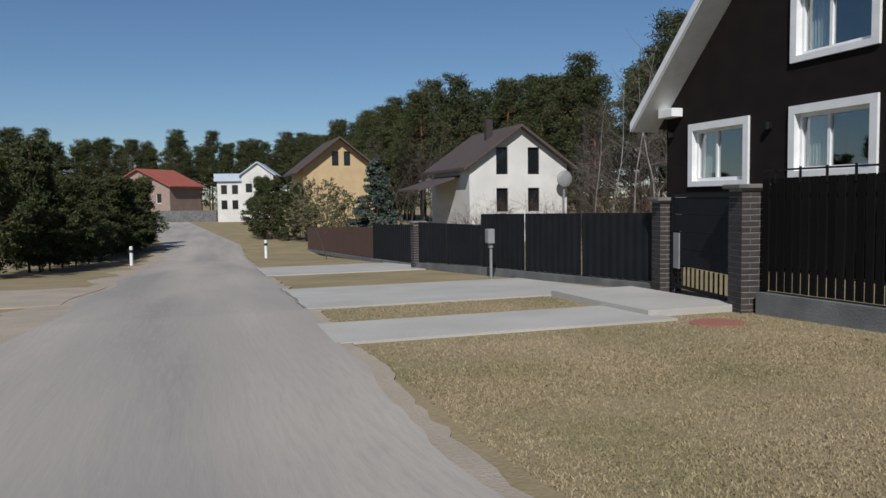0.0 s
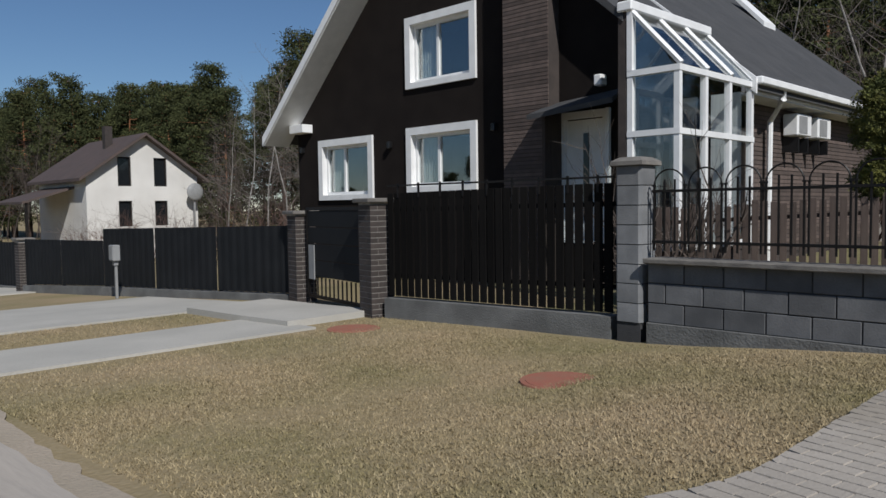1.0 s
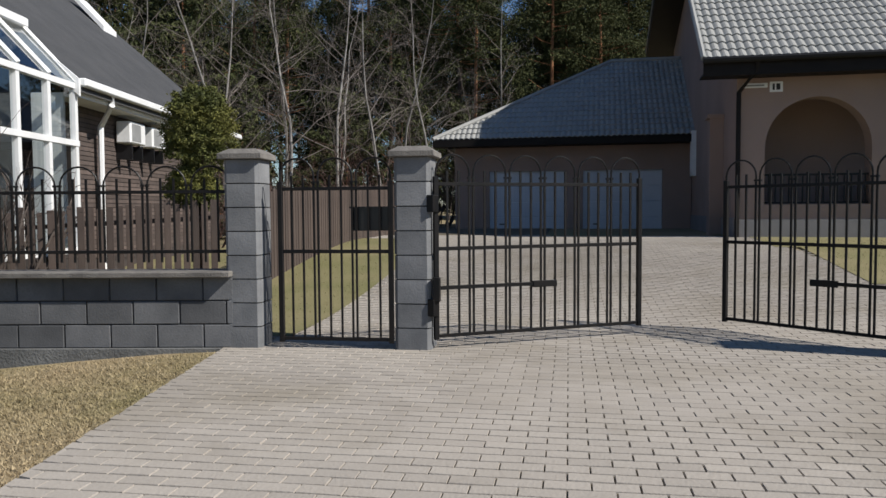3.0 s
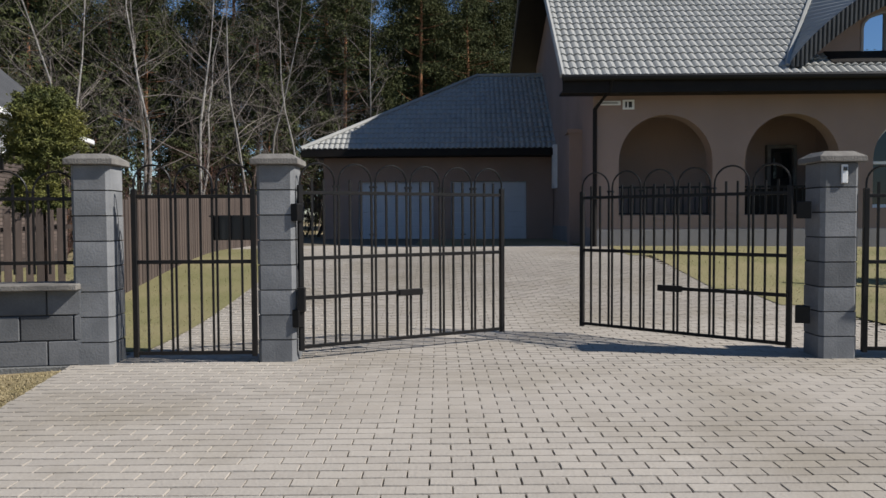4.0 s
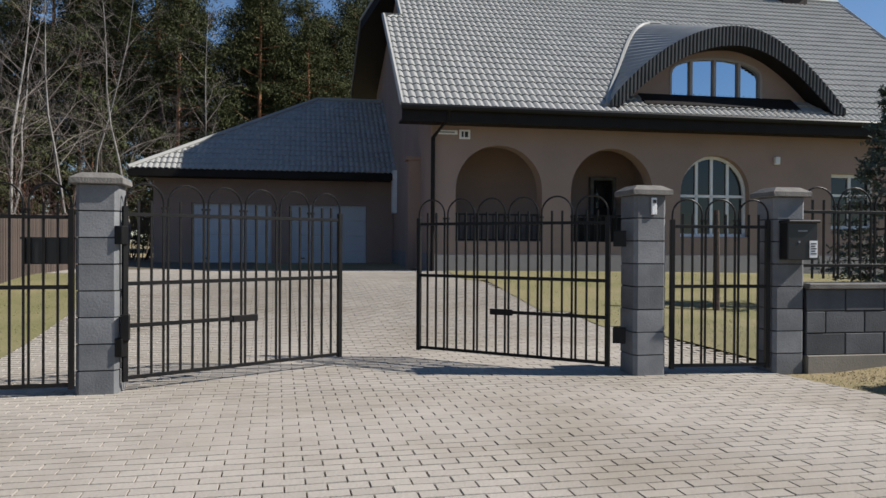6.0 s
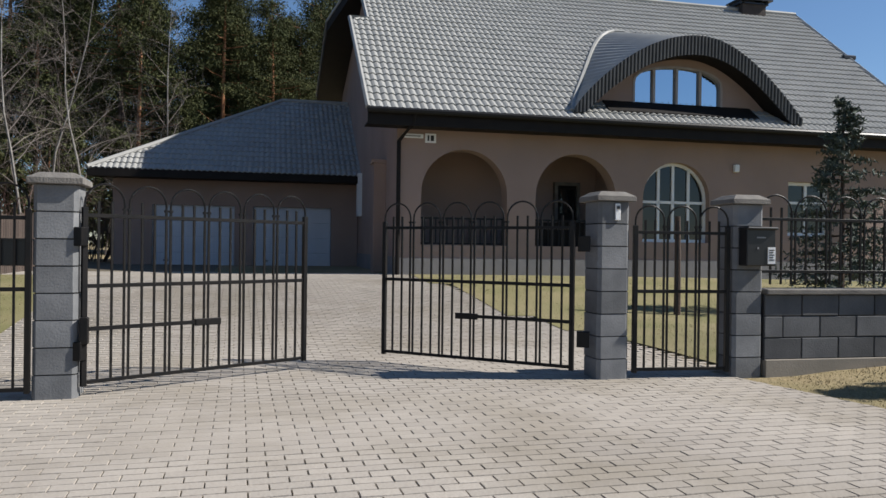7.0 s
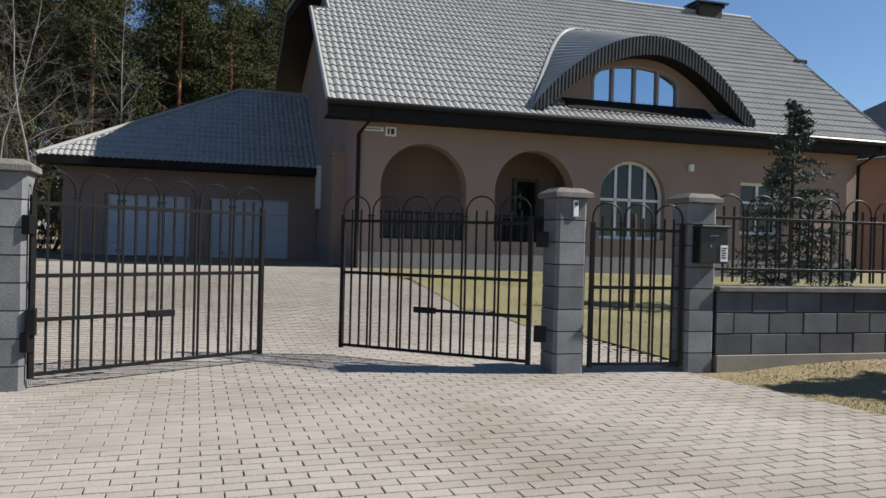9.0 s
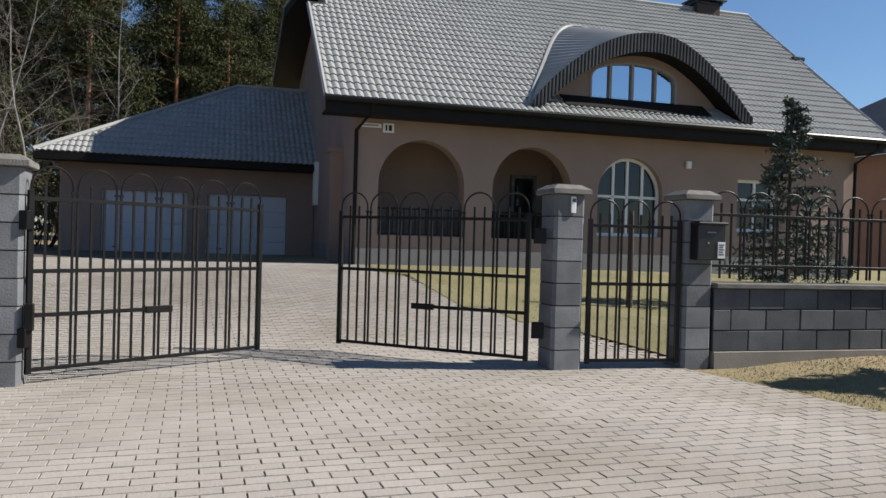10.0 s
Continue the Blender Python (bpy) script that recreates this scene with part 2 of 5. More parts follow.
def tube(bm, pts, radii, sides=6):
    """A tapered tube along pts."""
    rings = []
    for i, p in enumerate(pts):
        p = Vector(p)
        a = Vector(pts[min(i + 1, len(pts) - 1)]) - Vector(pts[max(i - 1, 0)])
        a = a.normalized() if a.length > 1e-9 else Vector((0, 0, 1))
        s = a.cross(Vector((0.31, 0.2, 0.93)) if abs(a.z) < 0.9 else Vector((1, 0, 0))).normalized()
        t = a.cross(s)
        r = radii[i] if isinstance(radii, (list, tuple)) else radii
        rings.append([bm.verts.new(p + (s * math.cos(k * 2 * math.pi / sides) + t * math.sin(k * 2 * math.pi / sides)) * r) for k in range(sides)])
    for a, b in zip(rings, rings[1:]):
        for k in range(sides):
            bm.faces.new((a[k], a[(k + 1) % sides], b[(k + 1) % sides], b[k]))
    bm.faces.new(rings[0][::-1])
    bm.faces.new(rings[-1])
    return bm


def plate(outer, holes, y0, y1):
    """A wall in the x-z plane from y0 to y1 with openings right through it."""
    bm = bmesh.new()
    for loop in [outer, *holes]:
        vs = [bm.verts.new((x, y0, z)) for x, z in loop]
        for a, b in zip(vs, vs[1:] + vs[:1]):
            bm.edges.new((a, b))
    bmesh.ops.triangle_fill(bm, use_beauty=True, use_dissolve=False, edges=bm.edges[:])
    g = bmesh.ops.extrude_face_region(bm, geom=bm.faces[:])
    bmesh.ops.translate(bm, verts=[v for v in g["geom"] if isinstance(v, bmesh.types.BMVert)], vec=(0, y1 - y0, 0))
    bmesh.ops.recalc_face_normals(bm, faces=bm.faces[:])
    return bm


def rect(x0, z0, x1, z1):
    return [(x0, z0), (x1, z0), (x1, z1), (x0, z1)]


def arch(x0, x1, z0, spring, n=18):
    c, r = (x0 + x1) / 2, (x1 - x0) / 2
    return [(x0, z0), (x1, z0)] + [(c + r * math.cos(k * math.pi / n), spring + r * math.sin(k * math.pi / n)) for k in range(n + 1)]


def band(loop_out, loop_in, y0, y1):
    """A frame between two loops of equal length, from y0 to y1."""
    bm = bmesh.new()
    f = [[bm.verts.new((x, y, z)) for x, z in loop] for y in (y0, y1) for loop in (loop_out, loop_in)]
    n = len(loop_out)
    for k in range(n):
        j = (k + 1) % n
        bm.faces.new((f[0][k], f[0][j], f[1][j], f[1][k]))
        bm.faces.new((f[3][k], f[3][j], f[2][j], f[2][k]))
        bm.faces.new((f[1][k], f[1][j], f[3][j], f[3][k]))
        bm.faces.new((f[2][k], f[2][j], f[0][j], f[0][k]))
    bmesh.ops.recalc_face_normals(bm, faces=bm.faces[:])
    return bm


def poly(pts3, thick=0.0):
    """A flat face through 3D points, given thickness downwards."""
    bm = bmesh.new()
    bm.faces.new([bm.verts.new(p) for p in pts3])
    if thick:
        g = bmesh.ops.extrude_face_region(bm, geom=bm.faces[:])
        bmesh.ops.translate(bm, verts=[v for v in g["geom"] if isinstance(v, bmesh.types.BMVert)], vec=(0, 0, -thick))
        bmesh.ops.recalc_face_normals(bm, faces=bm.faces[:])
    return bm


def raw(name, verts, faces, material, parent=None, label="", smooth=False):
    me = bpy.data.meshes.new(name)
    me.from_pydata(verts, [], faces)
    me.materials.append(material)
    if smooth:
        me.shade_smooth()
    ob = new(name, me)
    if parent:
        ob.parent = parent
    if label:
        ob["label"] = label
    return ob


def turned(x, y, z, dx, dy):
    """A pose whose x axis runs along (dx, dy)."""
    return Matrix.Translation((x, y, z)) @ Matrix.Rotation(math.atan2(dy, dx), 4, "Z")


# ---- the lie of the land: s runs along the road, n from the fences to the road ----
ORIGIN = Vector((5.9, 2.69))
ALONG, ACROSS = Vector((-0.6, 0.8)), Vector((-0.8, -0.6))


def ease(a, b, x):
    t = min(max((x - a) / (b - a), 0), 1)
    return t * t * (3 - 2 * t)


def level_sn(s, n):
    z = -0.22 * ease(1.5, 5, s) - 0.12 * ease(5, 11, s) - 0.05 * min(max(0, s - 11), 34)
    z += 0.16 * ease(5.5, 7.6, -s) * (1 - ease(0.6, 3.2, n)) * ease(-3, 0.0, n)
    return z + 0.56 * ease(1.0, 9.0, -n) * (1 - ease(4, 9, s))


def at_sn(s, n, up=0.0):
    p = ORIGIN + ALONG * s + ACROSS * n
    return Vector((p.x, p.y, level_sn(s, n) + up))


def level(x, y):
    q = Vector((x, y)) - ORIGIN
    return level_sn(q.dot(ALONG), q.dot(ACROSS))


def strip(name, ss, lo, hi, up, material, steps=4, thick=0.05, parent=None):
    """A sheet over the land between n = lo(s) and n = hi(s)."""
    vs, fs = [], []
    w = steps + 3
    for s in ss:
        a, b = lo(s), hi(s)
        vs.append(at_sn(s, a, up - thick))
        for k in range(steps + 1):
            vs.append(at_sn(s, a + (b - a) * k / steps, up))
        vs.append(at_sn(s, b, up - thick))
    for i in range(len(ss) - 1):
        for k in range(w - 1):
            fs.append((i * w + k, i * w + k + 1, (i + 1) * w + k + 1, (i + 1) * w + k))
    fs += [tuple(range(w)), tuple(range((len(ss) - 1) * w, len(ss) * w))]
    return raw(name, vs, fs, material, parent, smooth=False)


def spread(a, b, step):
    n = max(1, round((b - a) / step))
    return [a + (b - a) * k / n for k in range(n + 1)]


def grid_axis(fine_lo, fine_hi, step):
    out = [fine_lo - d for d in (1500, 700, 350, 180, 90, 45, 20, 8)] + spread(fine_lo, fine_hi, step) + [fine_hi + d for d in (8, 20, 45, 90, 180, 350, 700, 1500)]
    return out


SS, NN = grid_axis(-24, 60, 0.75), grid_axis(-30, 16, 0.75)
gv = [at_sn(s, n) for s in SS for n in NN]
gf = [(i * len(NN) + k, (i + 1) * len(NN) + k, (i + 1) * len(NN) + k + 1, i * len(NN) + k + 1) for i in range(len(SS) - 1) for k in range(len(NN) - 1)]
tagged(raw("ground", gv, gf, M_GRASS, smooth=True), "dry yellow-green spring grass on sloping ground", "ground", kind="structure")


def right_edge(s):
    return 5.32 - 0.03 * max(0, s - 3) + 0.08 * noise.noise(Vector((s * 0.8, 3, 0))) + 0.025 * noise.noise(Vector((s * 3.7, 5, 0)))


def road_left(s):
    return 8.5 + 0.12 * math.sin(s * 0.9)


tagged(strip("road", spread(-24, 62, 0.12) + [70, 80, 95, 110, 130], lambda s: right_edge(min(s, 60)) + 0.06 * max(0, s - 60), lambda s: road_left(s) + 0.08 * max(0, s - 55), 0.03, M_ROAD, 8), "worn grey asphalt village road", "road", kind="structure")
tagged(strip("verge", spread(-24, 60, 0.1), lambda s: right_edge(s) - 0.16 - 0.12 * noise.noise(Vector((s * 1.3, 0, 0))) - 0.04 * noise.noise(Vector((s * 5.1, 7, 0))), lambda s: right_edge(s) + 0.35, 0.018, M_DUST, 3), "sandy gravel verge beside the road", "verge", kind="structure")
tagged(strip("verge_far", spread(-10, 60, 0.5), lambda s: road_left(s) - 0.4, lambda s: road_left(s) + 0.7 + 0.25 * math.sin(s * 1.1) + 0.1 * math.sin(s * 4.3), 0.018, M_DUST, 3), "sandy gravel verge beside the road", "verge", kind="structure")
tagged(strip("track", spread(14.5, 20, 0.5), lambda s: road_left(s) + 0.2, lambda s: 34, 0.026, M_DUST, 12), "pale dirt track leaving the road", "track", kind="structure")


def slab(s0, s1, n0, n1, up=0.03, label="pale concrete driveway slab"):
    ob = strip("driveway_slab", spread(s0, s1, 0.5), lambda s: n0, lambda s: min(n1, right_edge(s) + 0.05), up, M_SLAB, 6, 0.12)
    return tagged(ob, label, "driveway", kind="structure")


slab(8.1, 9.65, 1.1, 6)
slab(11.2, 15.6, -0.1, 6)
slab(21.8, 28.2, -0.6, 6)
slab(8.5, 11.2, -0.2, 1.25, 0.09, "raised concrete landing before the brick-pillared gate")


# ---- the paved forecourt and inner drive ----
GATE_U = Vector((0.463, -0.886))
GATE_V = Vector((0.886, 0.463))
GATE_O = Vector((5.9, 2.69))


def in_paving(x, y):
    """Whether a spot lies on the block paving."""
    q = Vector((x, y)) - ORIGIN
    s, n = q.dot(ALONG), q.dot(ACROSS)
    g = Vector((x, y)) - GATE_O
    gu, gv_ = g.dot(GATE_U), g.dot(GATE_V)
    if gv_ < 0.25:
        flare = 0.9 * ease(2.9, 5.2, n) ** 1.5
        return n < right_edge(s) - 0.02 and -5.45 - flare < s < 1.76 + flare
    if gv_ > 8.0 and gu < 0.6:
        return gu > -1.5 - 1.2 * (gv_ - 8.0) and gu > -8.6 and gv_ < 19.5
    right = 5.7 - 0.75 * ease(2.6, 6.0, gv_) - 0.3 * ease(6, 9, gv_)
    return -1.5 < gu < right and gv_ < 10.3


def trim(w):
    """Cuts a paving corner back to the straight border of the forecourt."""
    q = w - ORIGIN
    s, n = q.dot(ALONG), q.dot(ACROSS)
    if (w - GATE_O).dot(GATE_V) > 0.2:
        return w
    flare = 0.9 * ease(2.9, 5.2, n) ** 1.5
    return w + ALONG * (min(max(s, -5.45 - flare), 1.76 + flare) - s)


def paving():
    bw, bl, top, gap = 0.1, 0.2, 0.022, 0.003
    vs, fs, near = [], [], []
    rng = random.Random(4)
    for i in range(-48, 190):
        for k in range(-50, 40):
            gv_ = -0.6 + i * bw
            gu = k * bl + (bl / 2 if i % 2 else 0)
            p = GATE_O + GATE_U * gu + GATE_V * gv_
            if gv_ > 11 or not any(in_paving(p.x + a, p.y + b) for a, b in ((0, 0), (0.06, -0.06), (-0.06, 0.06))):
                continue
            q = p - ORIGIN
            z = level_sn(q.dot(ALONG), q.dot(ACROSS)) + top + rng.uniform(-0.0015, 0.0015)
            if -1.75 < gv_ < -0.3 and 0.4 < gu < 4.0:
                near.append((p, z))
                continue
            hx, hy, c = bl / 2 - gap * 0.85, bw / 2 - gap * 1.5, 0.0025
            b = len(vs)
            tilt = rng.uniform(-0.0015, 0.0015)
            for a, e, dz in ((hx, hy, -0.010), (hx - c, hy - c, 0.0)):
                for sx, sy in ((-1, -1), (1, -1), (1, 1), (-1, 1)):
                    w = trim(p + GATE_U * (a * sx) + GATE_V * (e * sy))
                    vs.append((w.x, w.y, z + dz + tilt * sx))
            fs.append((b + 4, b + 5, b + 6, b + 7))
            for m in range(4):
                fs.append((b + m, b + (m + 1) % 4, b + 4 + (m + 1) % 4, b + 4 + m))
    return vs, fs, near


PAVE_V, PAVE_F, PAVE_NEAR = paving()
bed_v, bed_f = [], []
for i in range(-44, 172):
    for k in range(-55, 42):
        cs = [GATE_O + GATE_U * ((k + a) * 0.2) + GATE_V * (-0.5 + (i + b) * 0.12) for a, b in ((0, 0), (1, 0), (1, 1), (0, 1))]
        if all(in_paving(c.x, c.y) for c in cs):
            b = len(bed_v)
            bed_v += [(c.x, c.y, level(c.x, c.y) + 0.0135) for c in cs]
            bed_f.append((b, b + 1, b + 2, b + 3))
pavement = tagged(raw("pavement", bed_v, bed_f, M_JOINT), "pale beige concrete block paving of the drive", "pavement", kind="structure")


# ---- pillars, gates and fences ----
def block_pillar(px, py, dx, dy, z0=0.0, courses=8, label="grey concrete block gate pillar with a sloped cap"):
    """(px, py) is the front right corner; x runs along the fence."""
    d = Vector((dx, dy)).normalized()
    v = Vector((-d.y, d.x))
    c = Vector((px, py)) - d * 0.155 + v * 0.155
    t = empty("gate_pillar", turned(c.x, c.y, z0, d.x, d.y), label=label, category="pillar", group="gate pillars")
    part("core", boxes((-0.135, -0.135, -0.3, 0.135, 0.135, courses * 0.2)), M_MORTAR, t, "dark mortar core")
    first = None
    for k in range(courses):
        m = Matrix.Translation((random.uniform(-0.002, 0.002), random.uniform(-0.002, 0.002), k * 0.2 + 0.1)) @ Matrix.Rotation(random.choice((0, math.pi / 2, math.pi)), 4, "Z")
        if first is None:
            bm = bmesh.new()
            box(bm, -0.152, -0.152, -0.095, 0.152, 0.152, 0.095)
            es = [e for e in bm.edges if abs(e.verts[0].co.z - e.verts[1].co.z) > 0.1]
            bmesh.ops.bevel(bm, geom=es, offset=0.03, segments=1, affect="EDGES")
            first = part("block", bm, M_BLOCK, t)
            first.matrix_basis = m
        else:
            share("block", first, m, t)
    bm = bmesh.new()
    zt = courses * 0.2
    box(bm, -0.192, -0.192, zt, 0.192, 0.192, zt + 0.05)
    top = [f for f in bm.faces if f.normal.z > 0.9]
    g = bmesh.ops.extrude_face_region(bm, geom=top)
    tv = [w for w in g["geom"] if isinstance(w, bmesh.types.BMVert)]
    bmesh.ops.translate(bm, verts=tv, vec=(0, 0, 0.04))
    for w in tv:
        w.co.x *= 0.62
        w.co.y *= 0.62
    bmesh.ops.bevel(bm, geom=bm.edges[:], offset=0.006, segments=1, affect="EDGES")
    part("cap", bm, M_CAP, t, "weathered concrete cap")
    return t


PA = block_pillar(3.454, 6.298, 0.59, -0.81)
PB = block_pillar(5.172, 3.927, 0.5, -0.866)
PC = block_pillar(5.9, 2.69, 0.463, -0.886)
PD = block_pillar(7.993, -1.314, 0.463, -0.886)
PE = block_pillar(8.472, -2.52, 0.42, -0.907)

BARS = {}


def bar_mesh(h):
    key = round(h, 2)
    if key not in BARS:
        bm = boxes((-0.008, -0.008, 0, 0.008, 0.008, key))
        me = bpy.data.meshes.new("bar")
        bm.to_mesh(me)
        bm.free()
        me.materials.append(M_IRON)
        BARS[key] = me
    return BARS[key]


def arc_bm(w, z0, z1):
    bm = bmesh.new()
    r = w / 2
    pts = [(0, 0, z0)] + [(r - r * math.cos(k * math.pi / 12), 0, z1 - r + r * math.sin(k * math.pi / 12)) for k in range(13)] + [(w, 0, z0)]
    return tube(bm, pts, 0.0085, 6)


def iron_panel(name, m, length, arches, zb, zm, zt, za, label, category, posts=True, group="", latch=0, spikes=0.0):
    """Bars, rails and a row of hoops; x along the panel, z up."""
    t = empty(name, m, label=label, category=category, group=group)
    w = length / arches
    for z, hgt in ((zb, 0.028), (zm, 0.03), (zt, 0.028)):
        if z is not None:
            part("rail", boxes((0, -0.012, z - hgt / 2, length, 0.012, z + hgt / 2), bev=0.002), M_IRON, t)
    if posts:
        for x in (0.018, length - 0.018):
            part("stile", boxes((x - 0.02, -0.02, zb - 0.03, x + 0.02, 0.02, zt + 0.06), bev=0.003), M_IRON, t)
    low = zb - spikes
    hoop = None
    for k in range(arches):
        x0 = k * w
        for fx, top in ((0.055, zt + 0.05), (0.36, zt + 0.11), (0.66, zt + 0.11), (0.945, zt + 0.05)):
            o = new("bar", bar_mesh(top - low))
            o.parent = t
            o.location = (x0 + fx * w, 0, low)
        if hoop is None:
            hoop = part("hoop", arc_bm(w * 0.89, zt, za), M_IRON, t)
            hoop.location = (x0 + 0.055 * w, 0, 0)
        else:
            share("hoop", hoop, Matrix.Translation((x0 + 0.055 * w, 0, 0)), t)
        for fx in (0.055, 0.945):
            part("collar", boxes((x0 + fx * w - 0.014, -0.014, zt + 0.045, x0 + fx * w + 0.014, 0.014, zt + 0.062)), M_IRON, t)
    if latch:
        part("opener_arm", boxes((0.02 if latch > 0 else length - 1.1, -0.035, 0.515, 1.1 if latch > 0 else length - 0.02, -0.014, 0.545)), M_IRON, t, "horizontal gate opener arm")
        x = 1.02 if latch > 0 else length - 1.02
        part("latch_plate", boxes((x - 0.13, -0.042, 0.5, x + 0.1, -0.013, 0.556), bev=0.004), M_IRON, t, "worn steel latch plate")
    return t


def run(p0, p1, z=0.0):
    d = Vector(p1) - Vector(p0)
    return turned(p0[0], p0[1], z, d.x, d.y), d.length


m, L = run((5.955, 2.70), (7.642, 1.625))
iron_panel("gate_leaf", m, L, 6, 0.13, 0.85, 1.38, 1.62, "black wrought-iron gate leaf with hoops, standing ajar", "gate", latch=1, group="drive gate leaves")
m, L = run((8.312, 1.083), (7.80, -0.83))
iron_panel("gate_leaf", m, L, 6, 0.13, 0.85, 1.36, 1.60, "black wrought-iron gate leaf with hoops, standing ajar", "gate", latch=-1, group="drive gate leaves")
for px, py, hz in ((5.93, 2.71, 0.3), (5.93, 2.71, 1.15), (7.885, -0.91, 0.3), (7.885, -0.91, 1.15)):
    tagged(part("hinge", boxes((px - 0.04, py - 0.055, hz, px + 0.04, py + 0.055, hz + 0.14), bev=0.005), M_IRON), "black iron gate hinge on the pillar", "hinge", "gate hinges")
m, L = run((5.29, 3.825), (5.77, 2.98))
iron_panel("garden_gate", m, L, 3, 0.10, 0.83, 1.35, 1.60, "black wrought-iron pedestrian gate with hoops", "gate", group="pedestrian gates")
m, L = run((8.03, -1.34), (8.37, -2.2))
iron_panel("garden_gate", m, L, 3, 0.10, 0.80, 1.33, 1.57, "black wrought-iron pedestrian gate with hoops", "gate", group="pedestrian gates")


def block_wall(name, p0, p1, zbase, zplinth, label, courses=3, ztop_cap=0.05, over=0.1, foot=None):
    """A low wall of concrete blocks on a plinth, with a coping."""
    m, L = run(p0, p1)
    t = empty(name, m, label=label, category="garden wall")
    part("plinth", boxes((0, -0.03, zplinth, L, 0.24, zbase), bev=0.004), foot or M_PLINTH, t, "weathered concrete footing")
    part("core", boxes((0, 0.012, zbase, L, 0.19, zbase + courses * 0.2)), M_MORTAR, t, "dark mortar joints")
    for c in range(courses):
        x = -0.2 if c % 2 else 0.0
        while x < L - 0.02:
            a, b = max(x, 0) + 0.005, min(x + 0.39, L) - 0.003
            if b - a > 0.03:
                y = random.uniform(-0.003, 0.003)
                part("block", boxes((a, y, zbase + c * 0.2 + 0.005, b, 0.2, zbase + c * 0.2 + 0.194), bev=0.004), M_WALLBLOCK, t)
            x += 0.395
    part("coping", boxes((-0.0, -over, zbase + courses * 0.2, L, 0.27, zbase + courses * 0.2 + ztop_cap), bev=0.008), M_CAP, t, "concrete coping")
    return t


AB0, AB1 = (3.51, 6.26), (5.055, 4.14)
block_wall("garden_wall", AB0, AB1, 0.02, -0.35, "low dark concrete block wall with a coping")
m, L = run((3.58, 6.31), (5.11, 4.19))
iron_panel("iron_railing", m, L, 7, 0.83, None, 1.335, 1.55, "black iron railing with hoops on the low wall", "railing", False, spikes=0.09)
EW0 = Vector((8.465, -2.5))
ED = Vector((0.42, -0.907)).normalized()
EP1 = EW0 + ED * 7.2
block_wall("garden_wall", (EW0.x + 0.02, EW0.y - 0.03), (EP1.x, EP1.y), 0.175, -0.2, "low grey concrete block wall with a coping", over=0.042, foot=M_FOOTING)
EV = Vector((-ED.y, ED.x))
ea, eb = EW0 + EV * 0.1 + ED * 0.02, EP1 + EV * 0.1
m, L = run((ea.x, ea.y), (eb.x, eb.y))
iron_panel("iron_railing", m, L, 19, 0.985, None, 1.475, 1.70, "black iron railing with hoops on the low wall", "railing", False, spikes=0.12)

# letter box on the pillar beside the pedestrian gate
mb = empty("letter_box", PE.matrix_world @ Matrix.Translation((0.035, -0.152, 1.04)), label="black metal letter box with a white sticker on the pillar", category="letter box")
part("box", boxes((-0.145, -0.13, 0, 0.145, 0, 0.33), bev=0.008), M_BLACK, mb)
part("lid", boxes((-0.158, -0.16, 0.325, 0.158, 0.0, 0.352), bev=0.01), M_BLACK, mb, "black hinged lid")
part("slot", boxes((-0.05, -0.136, 0.25, 0.04, -0.13, 0.262)), M_METALGREY, mb, "bright slot plate")
part("lock", boxes((-0.045, -0.136, 0.15, -0.03, -0.13, 0.168)), M_METALGREY, mb, "steel lock")
st = part("sticker", boxes((0.062, -0.137, 0.02, 0.138, -0.13, 0.17)), M_WHITE, mb, "white paper sticker with dark bars")
for k in range(5):
    part("printed_bar", boxes((0.074, -0.139, 0.05 + k * 0.022, 0.126 - 0.012 * (k % 2), -0.1368, 0.06 + k * 0.022)), M_INK, st)
bell = empty("intercom", PD.matrix_world @ Matrix.Translation((0.02, -0.152, 1.43)), label="white intercom call plate on the pillar", category="intercom")
part("plate", boxes((-0.025, -0.02, 0, 0.025, 0, 0.15), bev=0.005), M_WHITE, bell)
part("button", boxes((-0.015, -0.026, 0.1, 0.015, -0.02, 0.13)), M_BLACK, bell, "dark call button")
lk = empty("gate_lock", PC.matrix_world @ Matrix.Translation((0.2, -0.13, 0.42)), label="dark iron gate lock beside the pillar", category="lock")
part("case", boxes((-0.03, -0.04, 0, 0.03, 0.02, 0.2), bev=0.006), M_IRON, lk)
sb = empty("gate_box", turned(5.77, 2.98, 0.0, 0.5, -0.866), label="black metal box behind the pedestrian gate", category="letter box")
part("case", boxes((-0.36, 0.03, 1.0, -0.02, 0.14, 1.19), bev=0.006), M_BLACK, sb)
part("lid", boxes((-0.37, 0.02, 1.185, -0.01, 0.15, 1.2)), M_BLACK, sb)


